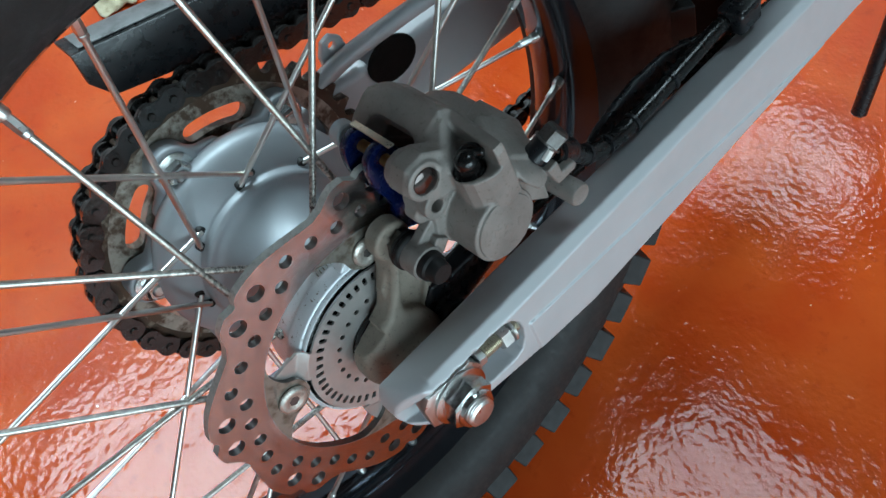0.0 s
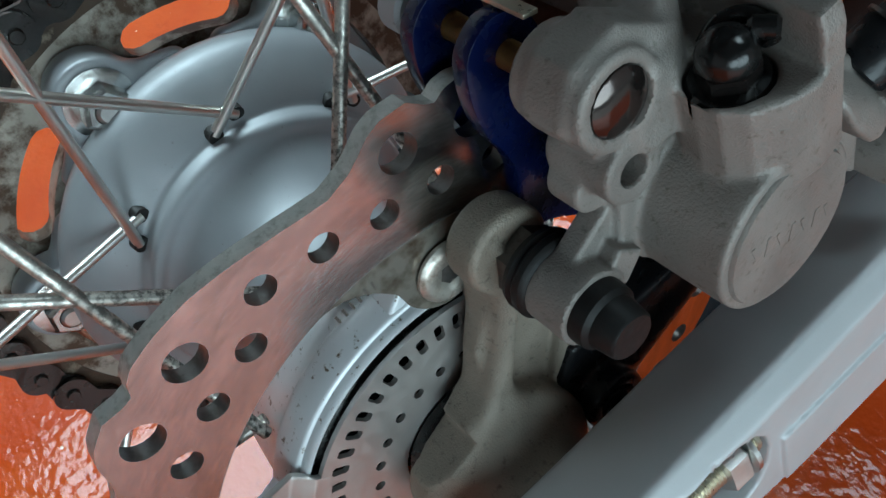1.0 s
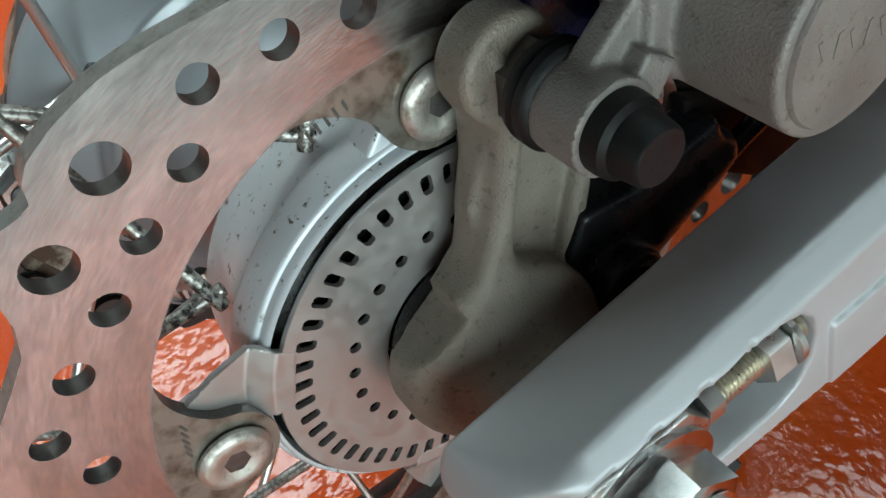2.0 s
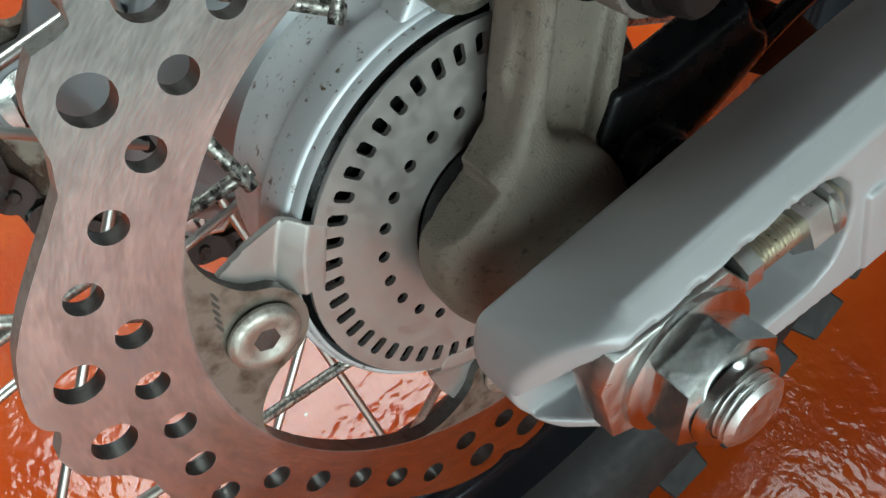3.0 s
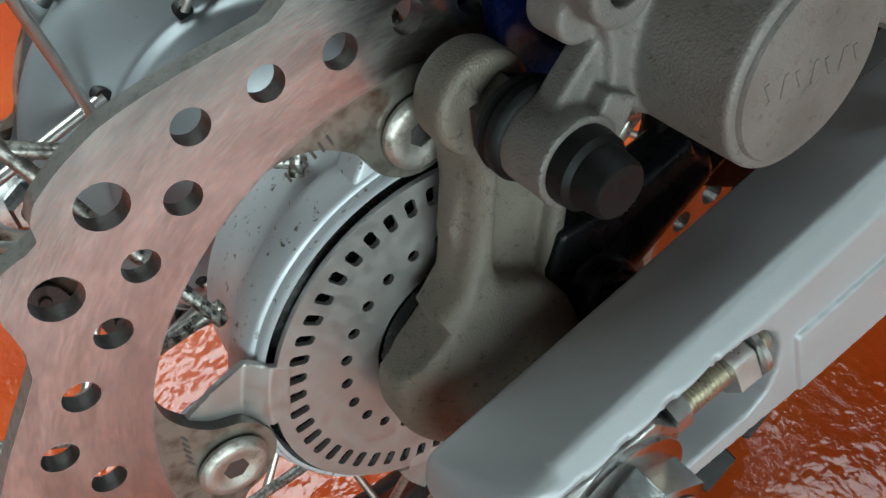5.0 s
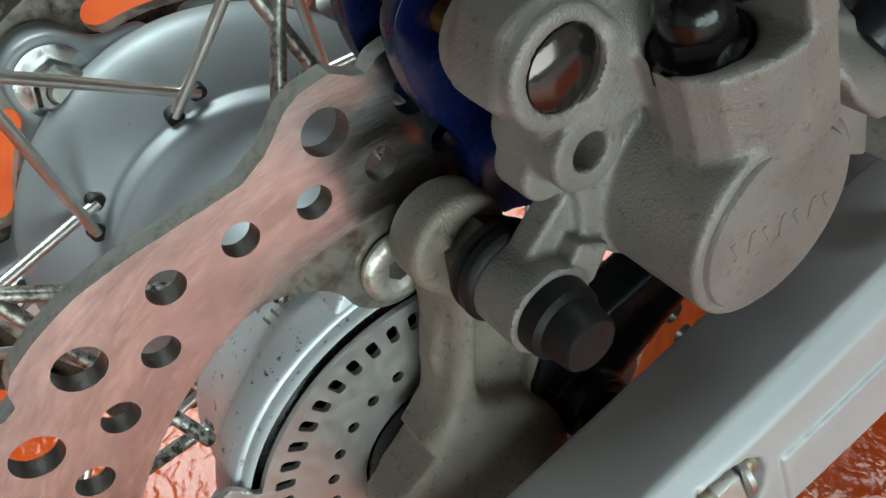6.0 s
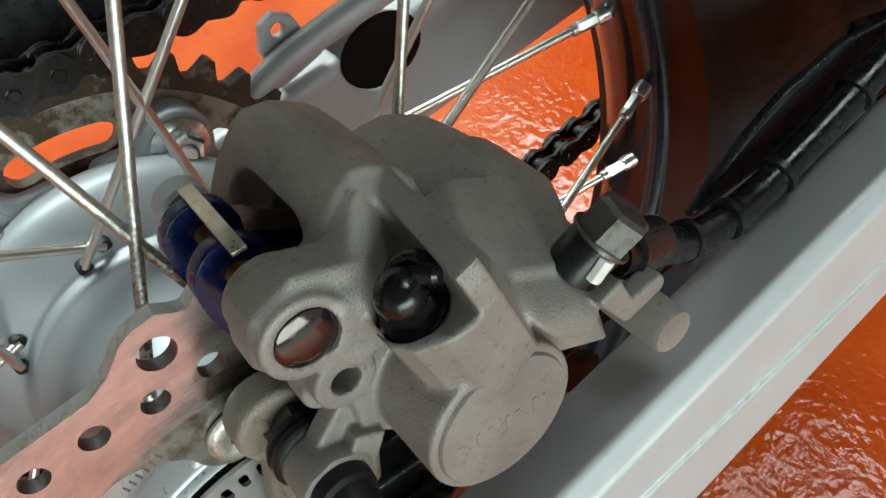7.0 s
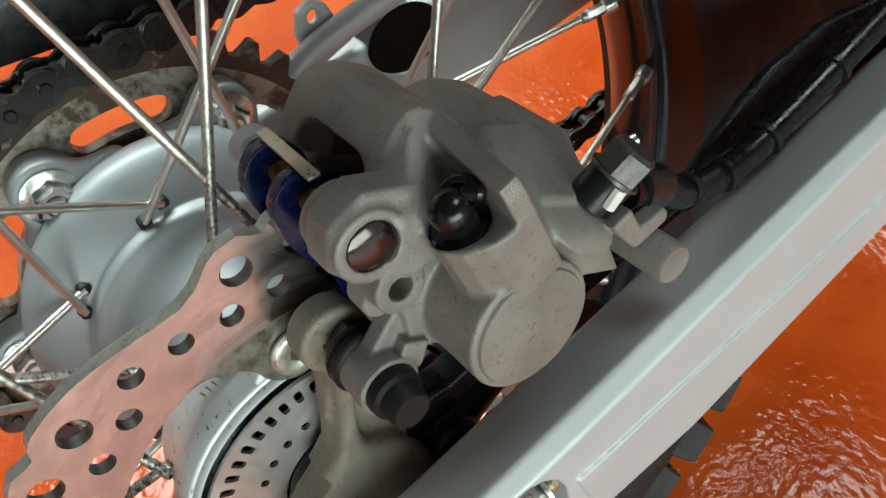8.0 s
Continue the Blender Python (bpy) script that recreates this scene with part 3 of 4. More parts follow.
def build_abs_ring():
    holes = []
    for i in range(50):
        a = 93.8 + i * 7.2
        c, t = math.cos(radians(a)), math.sin(radians(a))
        holes.append([(r * c - q * t, r * t + q * c) for r, q in ((41.3, -0.7), (42.0, -1.3), (45.5, -1.4), (46.2, -0.8), (46.2, 0.8), (45.5, 1.4), (42.0, 1.3), (41.3, 0.7))])
    for i in range(25):
        holes.append(circle(*polar(30.9, 85.4 + i * 14.4), 1.55, 12))
    ring = part("abs_sensor_ring", plate(circle(0, 0, 49.3, 160), [circle(0, 0, 22, 60)] + holes, 0.6, -0.9), ring_steel, bike, "pale slotted steel sensor ring")
    # folded ears that reach back to the disc bolts
    for k in range(4):
        a = 90 * k

        def ear(x, y, z, a=a):
            ca, sa = math.cos(radians(a)), math.sin(radians(a))
            p, q = y * ca + z * sa, -y * sa + z * ca
            out = [polar(r, t) for r, t in ((46, 138), (52.5, 137), (55, 137.5), (62, 143), (70, 149.5), (67, 152.5), (62, 152), (53, 158), (46, 158))]
            flat = f_shape(0 * x, p, q, out, -9, 9, 0.3)
            r = np.sqrt(p * p + q * q)
            mid = -0.2 - 3.6 * np.clip((r - 50.5) / 5.0, 0, 1)
            return np.maximum(flat, np.abs(x - mid) - 0.9)

        cy, cz = polar(57, 147 + a)
        part("ring_ear", solid(ear, (-6, cy - 16, cz - 16), (2, cy + 16, cz + 16), 0.5, 40), ring_steel, ring)
    return ring


def build_hub():
    prof = [(-150, 20), (-150, 46), (-141, 60), (-136, 70), (-128, 73), (-123, 73.3), (-119.5, 72), (-116, 69), (-112, 64), (-108.8, 58), (-107.6, 55), (-107.2, 53.6), (-106, 53.0), (-103.2, 52.6), (-101.4, 51.8), (-100.4, 50.4), (-100.2, 48.6), (-99.4, 46), (-96.4, 42), (-91, 38), (-83, 33.5), (-73, 31.5), (-62, 31), (-52, 32.5),
            (-46, 37), (-43.5, 43), (-42, 47), (-39, 49), (-26, 50), (-18, 50.5), (-16.2, 51.5), (-15.4, 53.2), (-14.4, 53.9), (-13, 54.2), (-5.4, 53.6), (-4.6, 53.2), (-4.4, 52.4), (-3.6, 52.3), (-2.2, 52.2), (-1.6, 51.6), (-1.8, 50.9), (-4, 50.6), (-12, 50.4), (-13, 20)]
    v, f = lathe(prof, 120)
    hub = part("wheel_hub", mesh_of(v, f, 50), hub_silver, bike, "silver painted wheel hub")
    hub.data.materials.append(flange_paint)
    for p in hub.data.polygons:
        p.material_index = 1 if p.center.x > -0.047 else 0
    # dark plugs for spoke holes, the hole's shade put into their colour
    for k in range(8):
        for x, r, a0 in ((-107.0, 54.8, 85.3), (-108.4, 57.2, 75.6)):
            y, z = polar(r, a0 + 45 * k)
            part("spoke_hole_plug", mesh_of(*turned([(-2, 2.7), (1.3, 2.7), (1.4, 2.2)], (x, y, z), (1, -0.25 * math.cos(radians(a0 + 45 * k)), -0.25 * math.sin(radians(a0 + 45 * k))), 18)), hole_shade, hub)
    part("seal_gap", mesh_of(*lathe([(-11, 50.5), (-11, 20), (-3.2, 20), (-3.2, 47), (-6, 50.5)], 90)), black_rubber, hub)
    # bosses that carry the disc
    for k in range(4):
        a = 73 + 90 * k

        def boss(x, y, z, a=a):
            d = f_pin(x, y, z, -14, -4.9, *polar(62, a), 9.6, 0.8)
            r = np.sqrt(y * y + z * z)
            web = f_shape(x, y, z, [polar(50, a - 17), polar(54, a - 15), polar(62, a - 7), polar(66, a), polar(62, a + 7), polar(54, a + 15), polar(50, a + 17)], -13.8, -5.2, 0.8)
            return melt(d, np.maximum(web, 51.5 - r), 2)

        by, bz = polar(60, a)
        part("disc_boss", solid(boss, (-16, by - 22, bz - 22), (-3, by + 22, bz + 22), 1.0), flange_paint, hub)
    # arms that carry the sprocket
    for k in range(6):
        a = 101.2 + 60 * k

        def arm(x, y, z, a=a):
            by, bz = polar(74.5, a)
            cy, cz = polar(52, a)
            d = f_pin(x, y, z, -147.5, -133.8, by, bz, 14, 1.5)
            d = melt(d, f_rod(x, y, z, (-138, cy, cz), (-139, *polar(70, a)), 12, 8), 5)
            l = f_rod(x, y, z, (-139, *polar(66, a - 22)), (-139, by, bz), 5, 6)
            r = f_rod(x, y, z, (-139, *polar(66, a + 22)), (-139, by, bz), 5, 6)
            return np.maximum(melt(melt(d, l, 6), r, 6), -(x + 147.6))

        by, bz = polar(66, a)
        part("sprocket_arm", solid(arm, (-150, by - 34, bz - 34), (-124, by + 34, bz + 34), 1.6), hub_silver, hub)
    return hub


def build_spokes():
    half = [(35, 224), (37, 230), (36.5, 237), (33.5, 239.5), (30, 237), (27, 229), (18, 220), (8, 216), (0, 215.5)]
    inner = [(0, 209.5), (10, 210.5), (19, 214), (27, 219.5), (32, 222.5)]
    rim_prof = [(WHEEL_X + x, r) for x, r in half] + [(WHEEL_X - x, r) for x, r in reversed(half[:-1])] + [(WHEEL_X - x, r) for x, r in reversed(inner)] + [(WHEEL_X + x, r) for x, r in inner[1:]]
    rim = part("rear_rim", mesh_of(*lathe(rim_prof, 160), 40), rim_black, bike, "black anodised spoked wheel rim")
    nip = mesh_of(*both(turned([(-2, 3.4), (4, 3.6), (5.5, 3.2)], (0, 0, 0), (1, 0, 0), 12), hexagon(4.6, 9.5, (5, 0, 0), (1, 0, 0)), turned([(14, 2.6), (16.5, 2.5), (17.2, 1.9)], (0, 0, 0), (1, 0, 0), 12)))
    nip.materials.append(zinc)

    def spoke(hub_x, hub_r, hub_a, rim_x, rim_a, mat=spoke_steel):
        h = Vector((hub_x, *polar(hub_r, hub_a)))
        e = Vector((rim_x, *polar(204, rim_a)))
        e = h + (e - h) * (1 + 6.5 / (e - h).length)
        part("spoke", mesh_of(*rod(h, e, 1.75, 16)), mat, rim)
        n = part("nipple", nip, zinc, rim)
        n.matrix_local = Matrix.Scale(1, 4) @ Matrix.Translation(e * MM) @ (h - e).to_track_quat("X", "Z").to_matrix().to_4x4()

    for k in range(8):
        a = 45 * k
        spoke(-106.5, 55.2, 85.3 + a, -73, 47 + a)
        spoke(-107.5, 57.0, 75.6 + a, -71, 115 + a)
        spoke(-22, 52, 96 + a, -60, 60.2 + a, grimy_spoke)
        spoke(-23.5, 52, 92 + a, -59, 127 + a, grimy_spoke)
    return rim


def build_tyre():
    prof = []
    for i in range(29):
        t = math.pi * (-0.2 + 1.4 * i / 28)
        prof.append((WHEEL_X + math.copysign(54 * abs(math.cos(t)) ** 0.85, math.cos(t)), 262 + math.copysign(45 * abs(math.sin(t)) ** 0.85, math.sin(t))))
    prof = [(-35, 222)] + prof + [(-103, 222)]
    tyre = part("tyre", mesh_of(*lathe(prof[::-1], 160), 60), rubber, bike, "black knobbly trail tyre")
    part("bead_line", mesh_of(*lathe([(-24.5, 238), (-23.2, 238.6), (-23.0, 240), (-24.0, 240.6), (-26, 239)], 120)), rubber, tyre)

    def block(long, wide, high, skew):
        bm = bmesh.new()
        bmesh.ops.create_cube(bm, size=2.0)
        for v in bm.verts:
            s = 1.0 if v.co.z > 0 else 1.16
            v.co = Vector((v.co.x * wide / 2 * s + v.co.z * skew, v.co.y * long / 2 * s, v.co.z * high / 2))
        bmesh.ops.bevel(bm, geom=bm.edges[:], offset=1.0, segments=1, affect="EDGES")
        bmesh.ops.scale(bm, vec=(MM, MM, MM), verts=bm.verts)
        me = bpy.data.meshes.new("tread_block")
        bm.to_mesh(me)
        bm.free()
        me.materials.append(rubber)
        return finish(me, 30)

    side_a, side_b, mid = block(24, 26, 22, 2.0), block(25, 22, 22, 1.5), block(23, 26, 14, 0)
    for k in range(50):
        a = -54.4 - 7.2 * k
        for mesh, x, r, tilt in ((side_a if k % 2 else side_b, -25, 284.5, 31), (side_b if k % 2 else side_a, -113, 284.5, -31), (mid, -69 + (14 if k % 2 else -14), 311, 0)):
            ob = part("tread_block", mesh, rubber, tyre)
            turn = Matrix.Rotation(radians(a + (3.6 if abs(x + 69) < 20 else 0)) - math.pi / 2, 4, "X")
            ob.matrix_local = turn @ Matrix.Translation((x * MM, 0, r * MM)) @ Matrix.Rotation(radians(tilt), 4, "Y")
    return tyre


def build_sprocket_and_chain():
    X = -153.0
    R = 15.875 / 2 / math.sin(math.pi / 40)
    outer = []
    for k in range(40):
        a = k * 9.0 + 2.0
        for da, r in ((-4.5, R + 3.2), (-3.8, R + 3.0), (-2.7, R - 1), (-1.5, R - 4.6), (0, R - 5.3), (1.5, R - 4.6), (2.7, R - 1), (3.8, R + 3.0)):
            outer.append(polar(r, a + da))
    holes = [circle(0, 0, 47, 60)]
    for k in range(6):
        c = 71.2 + 60 * k
        slot = [polar(80, c + d) for d in range(-12, 13, 3)]
        slot += [polar(74 + 6 * math.cos(radians(t)), c + 12 + 4.6 * math.sin(radians(t))) for t in range(30, 180, 30)]
        slot += [polar(68, c - d) for d in range(-12, 13, 3)]
        slot += [polar(74 - 6 * math.cos(radians(t)), c - 12 - 4.6 * math.sin(radians(t))) for t in range(30, 180, 30)]
        holes.append(slot)
    sprocket = part("rear_sprocket", plate(outer, holes, X + 4, X - 3), sprocket_steel, bike, "grimy pale steel sprocket with long cut-outs")
    part("tooth_ring", plate(outer, [circle(0, 0, R - 10.5, 120)], X + 4.25, X - 3.25), grime_brown, sprocket, "oily brown toothed rim")
    for k in range(6):
        y, z = polar(74.5, 101.2 + 60 * k)
        part("sprocket_nut", mesh_of(*hexagon(14, 8, (-132.6, y, z), (1, 0, 0), bore=4.4, spin=11 * k, washer=23)), nut_chrome, sprocket)
        part("stud", mesh_of(*rod((-140, y, z), (-123.4, y, z), 4.0, 14, 1.0)), zinc, sprocket)
    chain = part("chain", mesh_of(*rod((X - 6, -R, 0), (X + 6, -R, 0), 4.0, 10)), chain_steel, bike, "dark oily roller chain")

    def plates(half_gap, thick, long=7.9375, big=7.2, waist=5.0):
        def oval(x0, x1):
            pts = [(long + big * math.cos(radians(t)), big * math.sin(radians(t))) for t in range(-105, 106, 15)]
            pts += [(0, waist)]
            pts += [(-long + big * math.cos(radians(t)), big * math.sin(radians(t))) for t in range(75, 286, 15)]
            pts += [(0, -waist)]
            bm = plate(pts, [], x0, x1)
            v = [q.co[:] for q in bm.verts]
            bm.verts.index_update()
            f = [[q.index for q in face.verts] for face in bm.faces]
            bm.free()
            return v, f
        return [oval(half_gap, half_gap + thick), oval(-half_gap, -half_gap - thick)]

    pins = [rod((-9.2, s * 7.9375, 0), (9.2, s * 7.9375, 0), 2.6, 10, 0.5) for s in (-1, 1)]
    rollers = [rod((-3.4, s * 7.9375, 0), (3.4, s * 7.9375, 0), 5.0, 12) for s in (-1, 1)]
    outer_link = mesh_of(*both(*plates(6.0, 2.0), *pins))
    inner_link = mesh_of(*both(*plates(3.6, 2.0), *rollers))
    for me in (outer_link, inner_link):
        me.materials.append(chain_steel)
    # the pitch line: along the top run, round the sprocket, along the bottom run
    front = (640.0, -118.0, 38.0)
    dist = math.hypot(front[0], front[1])
    base = math.degrees(math.atan2(front[1], front[0]))
    lean = math.degrees(math.acos((R - front[2]) / dist))
    top, low = base + lean, base - lean
    stations = []
    a = top
    n_wrap = int((360 - 2 * lean) / 9.0)
    for i in range(38, 0, -1):
        p = Vector(polar(R, top)) + Vector(polar(15.875 * (i - 0.5), top - 90))
        stations.append((p, top - 90))
    for i in range(n_wrap):
        stations.append((Vector(polar(R * math.cos(radians(4.5)), top + 9.0 * (i + 0.5))), top + 9.0 * (i + 0.5) + 90))
    for i in range(1, 39):
        e = top + 9.0 * n_wrap
        p = Vector(polar(R, e)) + Vector(polar(15.875 * (i - 0.5), e + 90))
        stations.append((p, e + 90))
    for i, (p, turn) in enumerate(stations):
        link = part("link", outer_link if i % 2 else inner_link, chain_steel, chain)
        link.matrix_local = Matrix.Translation((X * MM, p.x * MM, p.y * MM)) @ Matrix.Rotation(radians(turn), 4, "X")
    return sprocket


def build_swingarm():
    """The right arm with its rounded end, adjuster slot and raised outer panel, and the left arm behind the sprocket."""
    slope = radians(-9.2)
    c, s = math.cos(slope), math.sin(slope)

    def right(x, y, z):
        u, w = y * c + z * s, -y * s + z * c
        # a box whose top rises outwards to a crest and then slopes down to the outer face
        rise = 0.36 - 0.0004 * np.clip(y, 0, 300)
        crest = both_of(0.94 * (z - 16 + 0.06 * y - rise * (x - 33)), 0.725 * (z - 24.4 + 0.075 * y + 0.95 * (x - 56.5)), 1.2)
        low = -18 - 0.245 * np.minimum(y, 50) - 0.2 * np.clip(y - 50, 0, 45) - 0.035 * np.maximum(y - 95, 0)
        a = both_of(crest, low - z, 1.0)
        b = np.abs(x - 47.5) - 15.5 + np.maximum(y - 60, 0) * 0.012
        k = 2.2
        q = np.sqrt(np.maximum(a + k, 0) ** 2 + np.maximum(b + k, 0) ** 2) + np.minimum(np.maximum(a + k, b + k), 0) - k
        # rear end: round from the side, and curving in towards the wheel from above
        back = np.where(y < -8, np.sqrt((y + 8) ** 2 + (z - 2) ** 2) - 22, np.abs(z - 2) - 22 - 2 * (y + 8))
        curl = (x - 62.5 + 0.85 * np.maximum(-9.5 - y, -20)) / 1.31
        end = both_of(back, curl, 1.5)
        d = both_of(q, end, 2)
        d = both_of(d, y - 432, 2)
        # a raised panel on the outer face, in front of the slot
        thin = 0.012 * np.maximum(y - 60, 0)
        d = cut(d, np.maximum(61.9 - thin - x, np.minimum(6.2 - w, y - 51.5)), 0.25)
        floor_x = 49 - 4.5 * np.clip(-y / 12, 0, 1)
        slot = np.maximum(f_shape(0 * x, u, w, [(-40, -3), (-40, -9), (-27, -10), (-19, -12), (38, -12), (44, -9), (47, -2), (47.5, 6), (45.5, 13.5), (41, 19), (36, 21.2), (31, 21.6), (-12, 18.2), (-17, 15.5), (-22, 9.6), (-27, 3.5), (-31, -1)], -9, 9, 1.0), floor_x - x)
        return cut(d, slot, 0.6)

    arm = part("swingarm", solid(right, (28, -40, -142), (67, 440, 34), 0.95), silver, bike, "silver painted aluminium swingarm")

    def left(x, y, z):
        u, w = y * c + z * s, -y * s + z * c
        d = f_box(x, u, w, (-172, 310, 4), (13, 262, 29), 6)
        hole = f_pin(x, u, w, -200, -140, 146, 26, 18, 1)
        d = both_of(d, 40 - u + np.abs(w) * 0.3, 6)
        return cut(d, np.maximum(hole, -(x + 176)), 2)

    part("left_arm", solid(left, (-192, 30, -130), (-150, 560, 60), 2.2), silver, arm)
    return arm


build_disc()
build_abs_ring()
build_hub()
build_spokes()
build_tyre()
build_sprocket_and_chain()
swingarm = build_swingarm()


def build_axle():
    nut = part("axle_nut", mesh_of(*hexagon(24, 10.5, (62.5, 0, 0), (1, 0, 0), bore=8.2, spin=8)), nut_chrome, swingarm)
    part("nut_collar", mesh_of(*turned([(60.6, 16.0), (61, 16.8), (62.6, 16.6), (63.8, 13.5)], (0, 0, 0), (1, 0, 0), 48)), nut_chrome, swingarm)
    part("nut_crown", mesh_of(*lathe([(72.8, 8.3), (72.8, 11.0), (74.2, 10.8), (75, 10.2), (75, 8.3)], 40)), nut_chrome, swingarm)
    rings = [(52 - 120, 7.9)]
    x = 52.0
    while x < 81.5:
        rings += [(x, 8.0), (x + 0.55, 7.3), (x + 1.1, 8.0)]
        x += 1.5
    rings += [(x, 7.2), (x + 0.6, 6.4)]
    part("axle", mesh_of(*turned(rings, (-4, 0, 0), (1, 0, 0), 36)), zinc, swingarm, "threaded zinc-plated axle end")
    # adjuster plate folded from bright sheet, with its screw and lock nut
    ang = -9.2
    def q(u, w):
        return (u * math.cos(radians(ang)) - w * math.sin(radians(ang)), u * math.sin(radians(ang)) + w * math.cos(radians(ang)))
    out = [q(*p) for p in ((-17.0, 16.2), (11.5, 16.2), (14.5, 11.5), (17, 8), (17, 0), (14, -10), (6, -14.5), (-9, -13), (-19.5, -7), (-21, 10))]
    part("adjuster_plate", plate(out, [circle(0, 0, 9, 24)], 53, 61.2, 0.5), zinc, swingarm)
    a, b = q(18, 7.6), q(50, 7.2)
    way = Vector((0, b[0] - a[0], b[1] - a[1])).normalized()
    prof, x = [(0, 3.2)], 0.4
    while x < 26:
        prof += [(x, 3.9), (x + 0.5, 3.35), (x + 0.9, 3.9)]
        x += 1.1
    prof += [(28, 3.6)]
    part("adjuster_screw", mesh_of(*turned(prof, (57, *a), way, 24)), yellow_zinc, swingarm)
    part("lock_nut", mesh_of(*hexagon(12, 7.0, Vector((57, *a)) + 15 * way, way, bore=3.4, spin=10)), zinc, swingarm)
    part("screw_seat", mesh_of(*turned([(22.3, 5.4), (22.6, 7.0), (24.0, 7.0), (24.4, 5.6)], (57, *a), way, 32)), zinc, swingarm)
    part("screw_nose", mesh_of(*hexagon(8.5, 5, Vector((57, *a)) - 1 * way, way, spin=30)), zinc, swingarm)


build_axle()

# caliper directions in the wheel's plane: u along the disc, v outwards
CT, CR = (0.678, -0.735), (0.735, 0.678)


def at_uv(u, v):
    return u * CT[0] + v * CR[0], u * CT[1] + v * CR[1]


def build_bracket():
    def form(x, y, z):
        # the cup round the axle, with a gently domed face and its upper rear cut away to a hooked lip
        r2 = y * y + (z - 0.5) ** 2
        d = both_of(np.sqrt(r2) - 25.0 + 0 * x, x - 23.2 - 0.12 * y + 0.1 * z + 0.008 * r2, 3.0)
        d = both_of(d, 5.5 - x, 1.0)
        d = melt(d, f_pin(x, y, z, 8, 33, 3, -3, 15.5, 1), 7)
        # the rib from the lip up to the ear, its rear flank slanting
        lean = 0.38 * (x - 7) * np.clip((z - 24) / 16, -0.5, 1)
        rib = f_shape(x, y - lean, z, [(-12, 12), (-12, 17.3), (-4, 20.8), (0.6, 25), (4.8, 30), (8.6, 35.8), (12.4, 43), (15.8, 49.7), (18.3, 57), (20, 63.5), (23, 70), (29, 66), (26, 58), (21.5, 50), (16.3, 39.6), (13.6, 29.8), (13, 20), (12, 2), (-4, 6)], 4, 16.8, 3.4)
        d = melt(d, rib, 5)
        d = cut(d, np.maximum(0.34 * (y + 14.5) - 0.94 * (z - 17.7), y + 3.5) + 0 * x, 0.5)
        d = melt(d, f_pin(x, y, z, 4, 14.5, 28.6, 65, 11.0, 2.2), 1.8)
        # the thinner web beside it, with a raised edge
        web = f_shape(x, y, z, [(4, 5), (10, 40), (24, 58), (38, 54), (40, 34), (30, 8), (26, -10)], 6, 10.5, 0.8)
        d = melt(d, web, 2.4)
        d = melt(d, f_rod(x, y, z, (11, 40, 34), (12.5, 26, 10), 2.6, 3.0), 2)
        return cut(d, f_pin(x, y, z, -20, 10.5, 0, 0, 20, 1), 1.5)

    bracket = part("caliper_bracket", solid(form, (0, -34, -40), (40, 58, 82), 0.85), cast_raw, bike, "rough cast aluminium caliper bracket")
    y, z = 30.7, 61.8
    part("slide_pin_nut", mesh_of(*hexagon(15, 4.6, (14.3, y, z), (1, 0, 0), spin=12)), dark_steel, bracket, "rusty hex shoulder of the slide pin")
    part("rubber_boot", mesh_of(*turned([(18.8, 8), (19.2, 9.8), (20.6, 10.2), (21.6, 9.6), (22.4, 10.2), (24.2, 10.2), (25, 9.6), (25.6, 8.6)], (0, y, z), (1, 0, 0), 40)), matte_rubber, bracket)
    part("sensor_body", solid(lambda x, y, z: melt(melt(f_rod(x, y, z, (14, 33, -3), (12, 72, -1), 8.5, 6.5), f_pin(x, y, z, 8, 25, 33, -4, 9.5, 1.5), 2), f_shape(x, y, z, [(23, 10), (31, 20), (44, 15), (72, 13), (74, 2), (54, -8), (40, -15), (26, -18)], 4, 17, 2), 2), (0, 18, -24), (28, 86, 26), 1.0), black_plastic, bracket, "black wheel speed sensor")
    # added black filler that darkens the gap beside the sensor, not a known part
    guide = lambda x, y, z: f_shape(x, y, z, [(66, 6), (70, 17), (78, 10), (86, 0), (99, -15), (110, -34), (100, -42), (88, -30), (76, -16)], 3, 9, 1.0)
    part("gap_filler", solid(guide, (0, 60, -46), (12, 116, 22), 1.2), dull_black, bracket, "dull black filler added in the dark area behind the bracket")
    part("sensor_screw", mesh_of(*hexagon(8, 4.0, (25.2, 33, -4), (1, 0, 0), spin=15, washer=12)), black_rubber, bracket)
    part("sensor_lead", mesh_of(*tube([(13, 70, -6), (14, 92, -2), (20, 120, 4), (24, 160, 4), (26, 230, -6), (27, 330, -20)], 3.0, 12)), black_rubber, bracket)
    part("collar", mesh_of(*lathe([(1, 21.5), (1, 15), (9.5, 15), (9.5, 19.6), (5, 20.5), (3, 21.5)], 48)), black_rubber, bracket)
    return bracket


